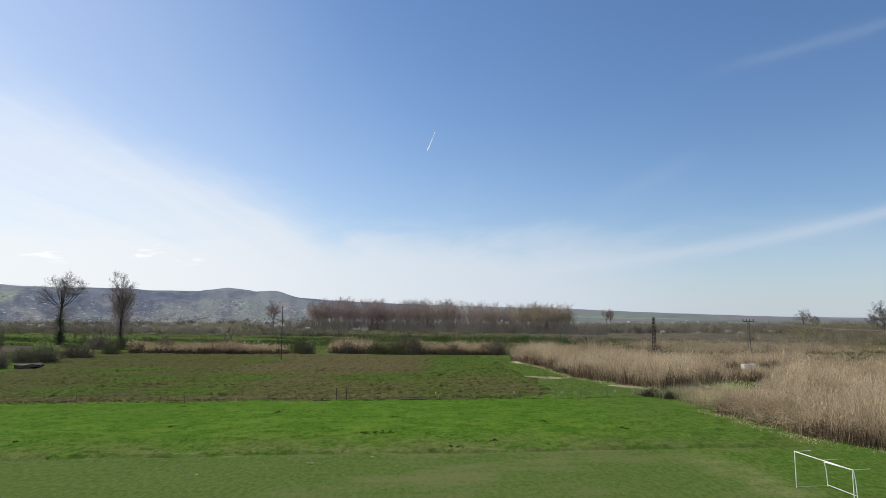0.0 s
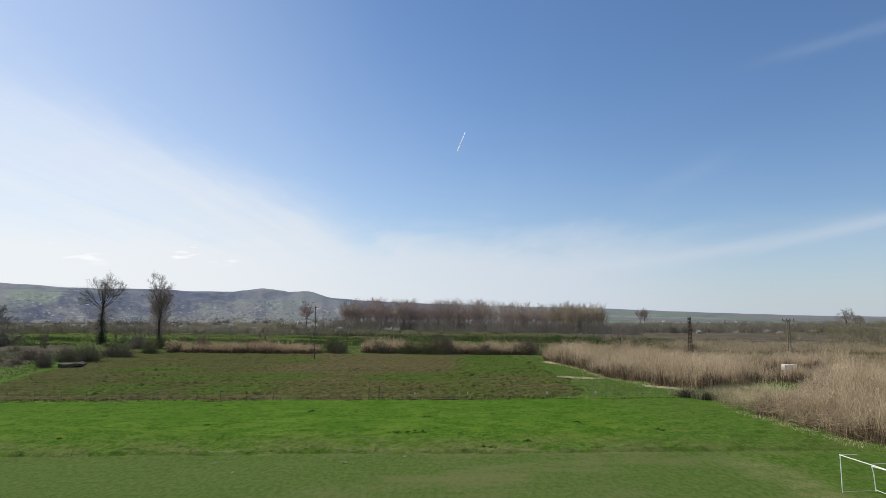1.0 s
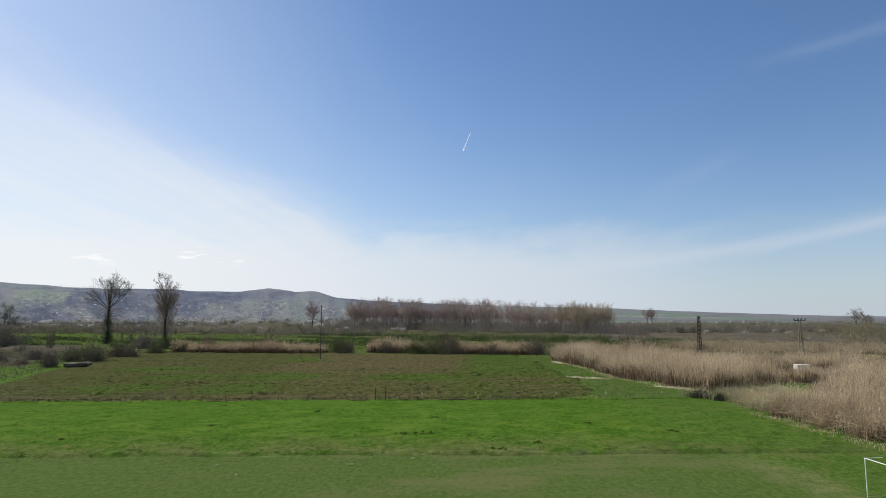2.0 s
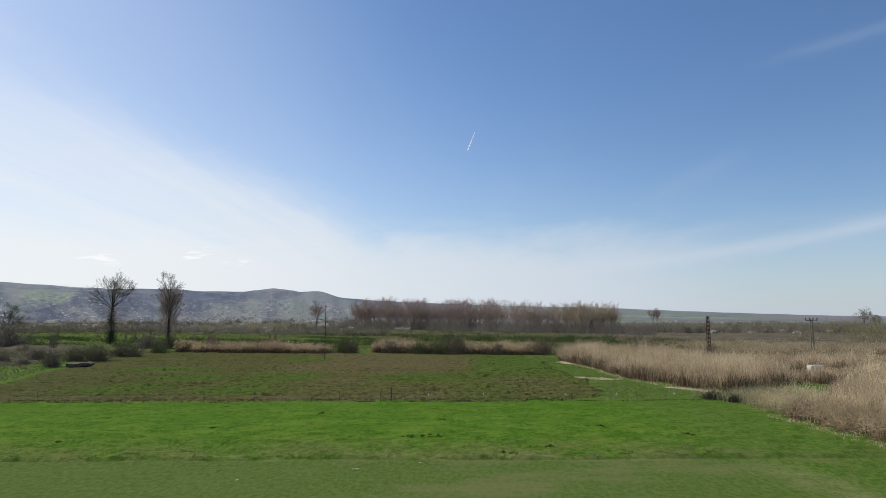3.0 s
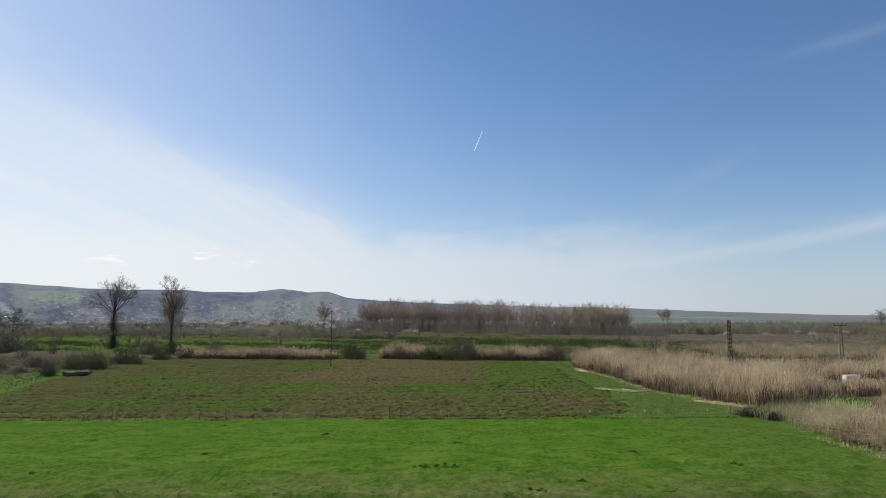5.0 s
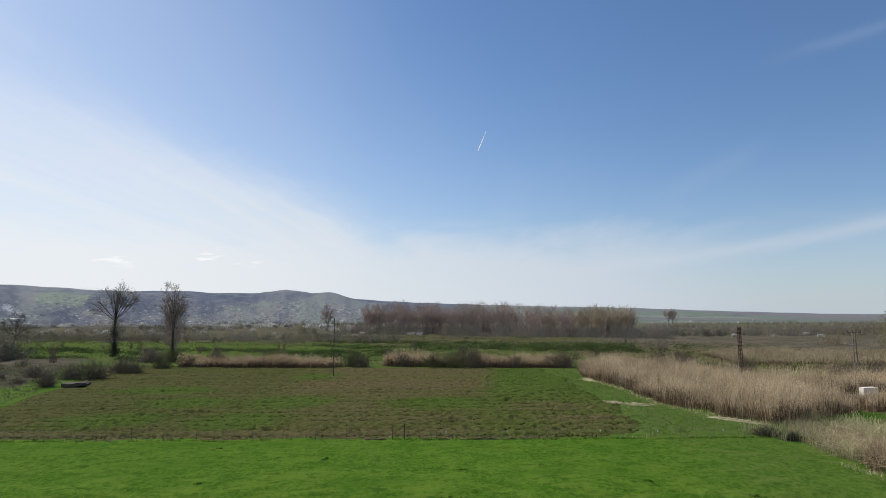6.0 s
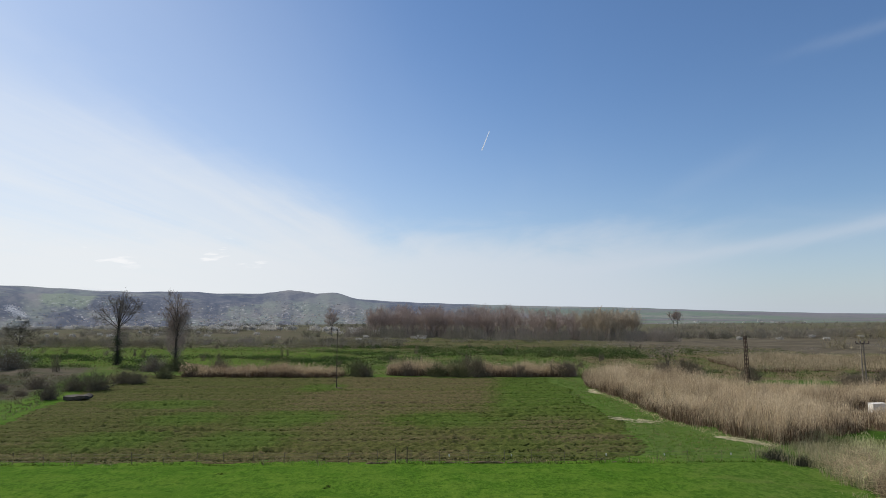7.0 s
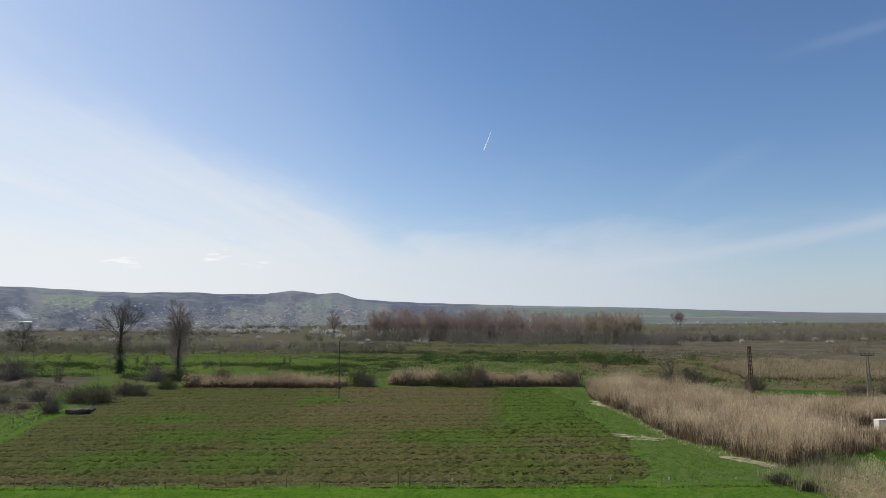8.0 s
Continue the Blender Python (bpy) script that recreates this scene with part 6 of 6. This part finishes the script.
cable("power_line", (63.5, 155.5, lz(63.5, 155.5) + 10.2), (PT[0] - 0.9, PT[1], zt), 0.7, "thin overhead power line between mast and pole")


# ---- shed, slab, litter ----
def white_shed(x, y, turn):
    root = empty("white_tank_box", x, y, turn=turn)
    bm = bmesh.new()
    box(bm, 0, 0, 0.85, 2.2, 1.0, 1.7, 0.04)
    part("body", bm, M["white_metal"], root)
    for k in (-0.9, 0.0, 0.9):
        bm = bmesh.new()
        box(bm, k, -0.52, 0.85, 0.06, 0.05, 1.6, 0.01)
        part("rib", bm, M["white_metal"], root)
    bm = bmesh.new()
    box(bm, 0, 0, 1.73, 2.3, 1.1, 0.06, 0.02)
    part("lid", bm, M["white_metal"], root)
    return tagged(root, "white painted metal box standing among the reeds", "box")


white_shed(58.9, 103.5, 8)


def slab(x, y, turn):
    """A broken slab with a thick, rough edge, lying a little askew on rubble."""
    bm = bmesh.new()
    box(bm, 0, 0, 0.62, 4.4, 2.6, 0.42, 0.06, Matrix.Rotation(radians(3), 4, "X"))
    box(bm, -0.5, -0.1, 0.28, 3.6, 1.9, 0.56, 0.08)
    bmesh.ops.triangulate(bm, faces=bm.faces[:])
    bmesh.ops.subdivide_edges(bm, edges=bm.edges[:], cuts=3, use_grid_fill=True)
    for v in bm.verts:
        v.co += Vector(noise.noise_vector(v.co * 0.8)) * 0.34 + Vector(noise.noise_vector(v.co * 3.0)) * 0.08
    root = empty("stone_block", x, y, lz(x, y) - 0.20, turn)
    bmesh.ops.scale(bm, vec=(1.0, 1.0, 1.3), verts=bm.verts[:])
    part("body", bm, M["dark_stone"], root)
    return tagged(root, "long dark weathered concrete block lying on the grass", "block")


slab(-71.8, 126.8, -4)


def scrap(x, y, w, d, turn, seed):
    rs_s = np.random.RandomState(seed)
    bm = bmesh.new()
    bmesh.ops.create_grid(bm, x_segments=5, y_segments=4, size=0.5)
    for v in bm.verts:
        v.co = Vector((v.co.x * w * rs_s.uniform(0.85, 1.15), v.co.y * d * rs_s.uniform(0.8, 1.2), rs_s.uniform(0.0, 0.05)))
    bmesh.ops.solidify(bm, geom=bm.faces[:], thickness=0.006)
    me = bpy.data.meshes.new("litter_scrap")
    bm.to_mesh(me)
    bm.free()
    me.materials.append(M["paper"])
    ob = new("litter_scrap", me)
    ob.matrix_basis = pose(x, y, lz(x, y) + 0.07, 0, 0, turn)
    return tagged(ob, "crumpled white scrap of litter lying on the grass", "litter")


for k, (sx, sy, sw, sd) in enumerate(((-5.4, 43.3, 0.55, 0.2), (-14.3, 43.3, 0.36, 0.15), (-12.2, 40.7, 0.24, 0.12), (13.8, 47.1, 0.3, 0.14), (-5.4, 46.2, 0.34, 0.15),
                                      (-1.3, 45.0, 0.3, 0.14), (-0.5, 47.3, 0.32, 0.14), (0.7, 46.5, 0.4, 0.18))):
    scrap(sx, sy, sw * 0.85, sd * 0.8, k * 40, k)


rs = np.random.RandomState(91)
spots_w = np.array([(-0.2, 61.9), (-1.5, 53.7), (-2.7, 53.3), (-0.3, 52.9), (-1.0, 53.3), (-23.4, 70.9), (19.8, 54.0), (4.7, 47.1), (-20.0, 58.0), (8.0, 49.0), (14.0, 58.0), (-12.0, 66.0), (-30.0, 52.0)])
spots_w = np.concatenate([spots_w + rs.normal(0, 0.22, spots_w.shape) for _ in range(5)])
tufts("lawn_weeds", spots_w, rs, 9, 0.13, 0.08, M["weed_green"], "dark green leafy weed clumps on the lawn", 0.1)


# ---- cut reeds lying on the grass ----
def cut_reeds(poly, n, seed, head, thick=0.026, longest=3.0):
    rs_c = np.random.RandomState(seed)
    p = scatter(poly, n, rs_c)
    k = len(p)
    a = rs_c.normal(head, 0.5, k)
    ln = rs_c.uniform(0.4, 1.0, k) * longest
    d = np.stack([np.cos(a), np.sin(a)], -1) * ln[:, None] / 2
    z = land(p[:, 0], p[:, 1])
    rows = np.column_stack([p - d, z + rs_c.uniform(0.06, 0.2, k), p + d, z + rs_c.uniform(0.06, 0.22, k), np.full(k, thick), np.full(k, thick * 0.5)])
    V, F = tubes(rows, 3)
    tagged(link("cut_reeds", V, F, M["straw"]), "pale cut reed stalks lying flat on the grass", "straw", kind="stuff")


cut_reeds([(20.5, 101.5), (24, 97.8), (26.8, 97.4), (27.2, 99.4), (23.5, 101), (21, 103.2)], 4.2, 1, -0.55)
cut_reeds([(29.6, 88.2), (31.2, 85.6), (34, 82.5), (34.5, 84), (31.4, 88)], 5.0, 2, -0.8)
cut_reeds([(24.2, 131), (25.6, 130), (25.6, 138), (24.4, 139)], 5, 3, -1.2)
cut_reeds([(31.2, 61), (32.5, 54), (33.5, 47.5), (34.4, 47), (33, 56), (32, 63)], 2, 4, 1.2, 0.011, 1.8)
cut_reeds([(34.4, 46.5), (37, 43), (44, 40.5), (44, 41.8), (37.5, 44.5)], 2, 5, 0.2, 0.011, 1.8)


# ---- fence along the field ----
def fence():
    root = empty("wire_fence", 0, 75.4, 0.0)
    rs_f = np.random.RandomState(8)
    xs = np.arange(-72, 33, 3.15)
    tops = []
    for x in xs:
        bm = bmesh.new()
        x = x + rs_f.uniform(-0.3, 0.3)
        h = rs_f.uniform(1.15, 1.45)
        lx, ly = rs_f.normal(0, 0.05, 2)
        rod(bm, (x, 0, -0.2), (x + lx, ly, h), 0.021, 0.016, 6)
        part("post", bm, M["post_iron"], root)
        tops.append((x + lx * 0.8, ly * 0.8))
    for x, h in ((-7.2, 1.6), (-6.0, 1.7)):
        bm = bmesh.new()
        rod(bm, (x, 0.05, -0.2), (x + 0.04, 0.05, h), 0.05, 0.042, 7)
        part("post", bm, M["pole_wood"], root, "stouter dark wooden post")
    for zf in (0.45, 0.8, 1.1):
        cu = bpy.data.curves.new("wire", "CURVE")
        cu.dimensions, cu.bevel_depth, cu.bevel_resolution = "3D", 0.004, 0
        sp = cu.splines.new("POLY")
        sp.points.add(len(tops) - 1)
        for q, (x, y) in zip(sp.points, tops):
            q.co = (x, y, zf, 1)
        cu.materials.append(M["wire"])
        o = new("wire", cu)
        o.parent = root
    for x in (-1.7, 4.6, 14.1, 19.9, 26.5):
        bm = bmesh.new()
        box(bm, x, 0.02, 0.84, 0.11, 0.03, 0.22, 0.01)
        part("rag", bm, M["white_paint"], root, "white rag tied to the fence wire")
    return tagged(root, "low wire fence on thin iron posts along the field", "fence")


fence()
rs = np.random.RandomState(15)
for x0, x1, n in ((-22, -14, 60), (-8, 0, 60), (2, 9, 70), (-55, -30, 60), (10, 30, 60), (-70, -56, 30)):
    p = np.stack([rs.uniform(x0, x1, n), rs.normal(75.7, 0.5, n)], -1)[: n // 2]
    tufts("dead_weeds", p, rs, 8, 0.42, 0.025, M["dry_grass"], "withered weeds along the fence", 0.25)


p = scatter([(-75, 74.7), (31, 74.7), (31, 75.5), (-75, 75.5)], 3.6, rs)
p = p[wave(p[:, 0], p[:, 1], 65, 0.35) > -0.35 - 0.6 * smooth(6, 14, p[:, 0])]
tufts("fence_grass", p, rs, 7, 0.18, 0.05, M["weed_green"], "uncut dark grass along the fence", 0.16)


def soil_bank(x0, x1, seed):
    bm = bmesh.new()
    n = int((x1 - x0) * 3)
    bmesh.ops.create_grid(bm, x_segments=n, y_segments=6, size=0.5)
    for v in bm.verts:
        u, w = v.co.x + 0.5, v.co.y
        h = float(smooth(-0.5, -0.30, w) * (1 - smooth(-0.1, 0.5, w))) * min(1, 8 * u, 8 * (1 - u))
        px = x0 + (x1 - x0) * u
        k = max(0.0, 0.05 + 0.16 * noise.noise(Vector((px * 0.23, seed, 0))) + 0.20 * noise.noise(Vector((px * 0.9, seed, 3))))
        for a, b, up in ((-10.8, -5.0, 0.17), (-3.5, 8.3, 0.15), (13.0, 30.0, 0.08), (-40.0, -28.0, 0.06)):
            k += up * float(smooth(a, a + 1.0, px) * (1 - smooth(b - 1.0, b, px)))
        v.co = Vector((px, 75.6 + w * 1.0, -0.07 + k * h + 0.12 * noise.noise(Vector((px * 2.3, w * 6, seed)))))
    me = bpy.data.meshes.new("soil_bank")
    bm.to_mesh(me)
    bm.free()
    me.materials.append(M["soil_heap"])
    tagged(new("soil_bank", me), "low dark bank of earth along the fence", "bank", kind="structure")


soil_bank(-72, 31, 1)

# ---- vapour trail ----
def trail():
    d, w = 4300.0, 3.8
    def at(a, e):
        a, e = radians(a), radians(e)
        return Vector((d * math.cos(e) * math.sin(a), d * math.cos(e) * math.cos(a), 12 + d * math.sin(e)))
    bm = bmesh.new()
    rod(bm, at(1.95, 14.85), at(2.70, 16.55), w, 1.6, 8)
    me = bpy.data.meshes.new("vapour_trail")
    bm.to_mesh(me)
    bm.free()
    me.materials.append(M["vapour"])
    tagged(new("vapour_trail", me), "thin white vapour trail high in the sky", "vapour trail")


trail()


# ---- smoke over the village ----
def smoke_plume(az, r, n, seed):
    """Pale smoke: a drifting cloud of fine flecks over a fire."""
    rs_m = np.random.RandomState(seed)
    x, y = r * math.sin(radians(az)), r * math.cos(radians(az))
    z = float(hill_height(np.array(az), np.array(r)))
    t = rs_m.uniform(0, 1, 40)
    cent = np.stack([x - 34 * t + rs_m.normal(0, 3, 40), y + rs_m.normal(0, 6, 40), z + 5 + 24 * t ** 0.8 + rs_m.normal(0, 2, 40)], -1)
    V, F = leaf_cloud(rs_m, cent, np.array([6.0, 4.0, 2.6]), n, 0.22)
    tagged(link("smoke_plume", V, F, M["vapour"]), "thin pale smoke rising from a fire among the houses", "smoke", kind="stuff")


smoke_plume(-35.2, 1700, 9000, 1)


def long_barn(az, r):
    """A long white building at the edge of the village."""
    z = float(hill_height(np.array(az), np.array(r)))
    root = new("barn")
    root.matrix_basis = pose(r * math.sin(radians(az)), r * math.cos(radians(az)), z, 0, 0, -az)
    bm = bmesh.new()
    box(bm, 0, 0, 0.6, 23, 10, 5.2)
    part("wall", bm, M["plaster"], root)
    bm = bmesh.new()
    o = [bm.verts.new((sx * 12.0, sy * 5.6, 3.1 if sy else 5.2)) for sx in (-1, 1) for sy in (-1, 0, 1)]
    for f in ((0, 3, 4, 1), (1, 4, 5, 2), (0, 1, 2), (3, 5, 4), (0, 2, 5, 3)):
        bm.faces.new([o[k] for k in f])
    part("roof", bm, M["white_metal"], root, "pale sheet roof")
    return tagged(root, "long white farm building with a pale low roof", "barn")


long_barn(-35.2, 1640)


def ridge_smoke(n, seed):
    """Smoke blown in a long low drift along the ridge."""
    rs_m = np.random.RandomState(seed)
    t = rs_m.uniform(0, 1, 60)
    a = -27.7 - 3.6 * t ** 0.8
    r = 3150 + 40 * rs_m.normal(0, 1, 60)
    z = np.array([float(hill_height(np.array(q), np.array(w))) for q, w in zip(a, r)]) - 16 + 22 * t + rs_m.normal(0, 3, 60) * (0.4 + t)
    cent = np.stack([r * np.sin(np.radians(a)), r * np.cos(np.radians(a)), z], -1)
    V, F = leaf_cloud(rs_m, cent, np.array([12.0, 10.0, 3.5]), n, 0.42)
    tagged(link("smoke_drift", V, F, M["vapour"]), "pale smoke drifting along the ridge from a fire", "smoke", kind="stuff")


ridge_smoke(9000, 2)


# ---- trees between the houses ----
r = np.random.RandomState(44)
rows = []
variants = [plant_mesh(r, "wisp") for _ in range(4)]
for i in range(260):
    a, d = r.uniform(-37, -7), 1400 + abs(r.normal(0, 480))
    z = float(hill_height(np.array(a), np.array(d)))
    S = variants[i % 4].copy()
    k = np.array([r.uniform(6, 12), r.uniform(6, 12), r.uniform(3, 6)])
    o = np.array([d * math.sin(radians(a)), d * math.cos(radians(a)), z - 0.5])
    S[:, :3], S[:, 3:6] = S[:, :3] * k + o, S[:, 3:6] * k + o
    S[:, 6:] *= 8.0
    rows.append(S)
V, F = ribbons(np.concatenate(rows))
tagged(link("village_trees", V, F, M["scrub_twig"]), "dark leafless trees between the village houses", "trees", kind="stuff")


# ---- heap of felled branches on the marsh ----
def branch_heap(x, y, seed):
    r = np.random.RandomState(seed)
    root = empty("branch_heap", x, y)
    for k in range(9):
        a, el, ln = r.uniform(0, 6.283), r.uniform(0.05, 0.75), r.uniform(2.5, 5.0)
        b = np.array([r.normal(0, 0.9), r.normal(0, 0.6), 0.15])
        d = np.array([math.cos(a) * math.cos(el), 0.6 * math.sin(a) * math.cos(el), math.sin(el)]) * ln
        bm = bmesh.new()
        rod(bm, tuple(b), tuple(b + d), 0.16, 0.07, 7)
        part("branch", bm, M["bark"], root)
    S = plant_mesh(r, "round")
    S[:, :3] *= (3.0, 2.0, 1.6)
    S[:, 3:6] *= (3.0, 2.0, 1.6)
    S[:, 6:] *= 2.0
    V, F = ribbons(S)
    link("brushwood", V, F, M["dark_twig"], root)
    return tagged(root, "dark heap of felled branches on the marsh", "branches")


branch_heap(105.0, 141.5, 3)
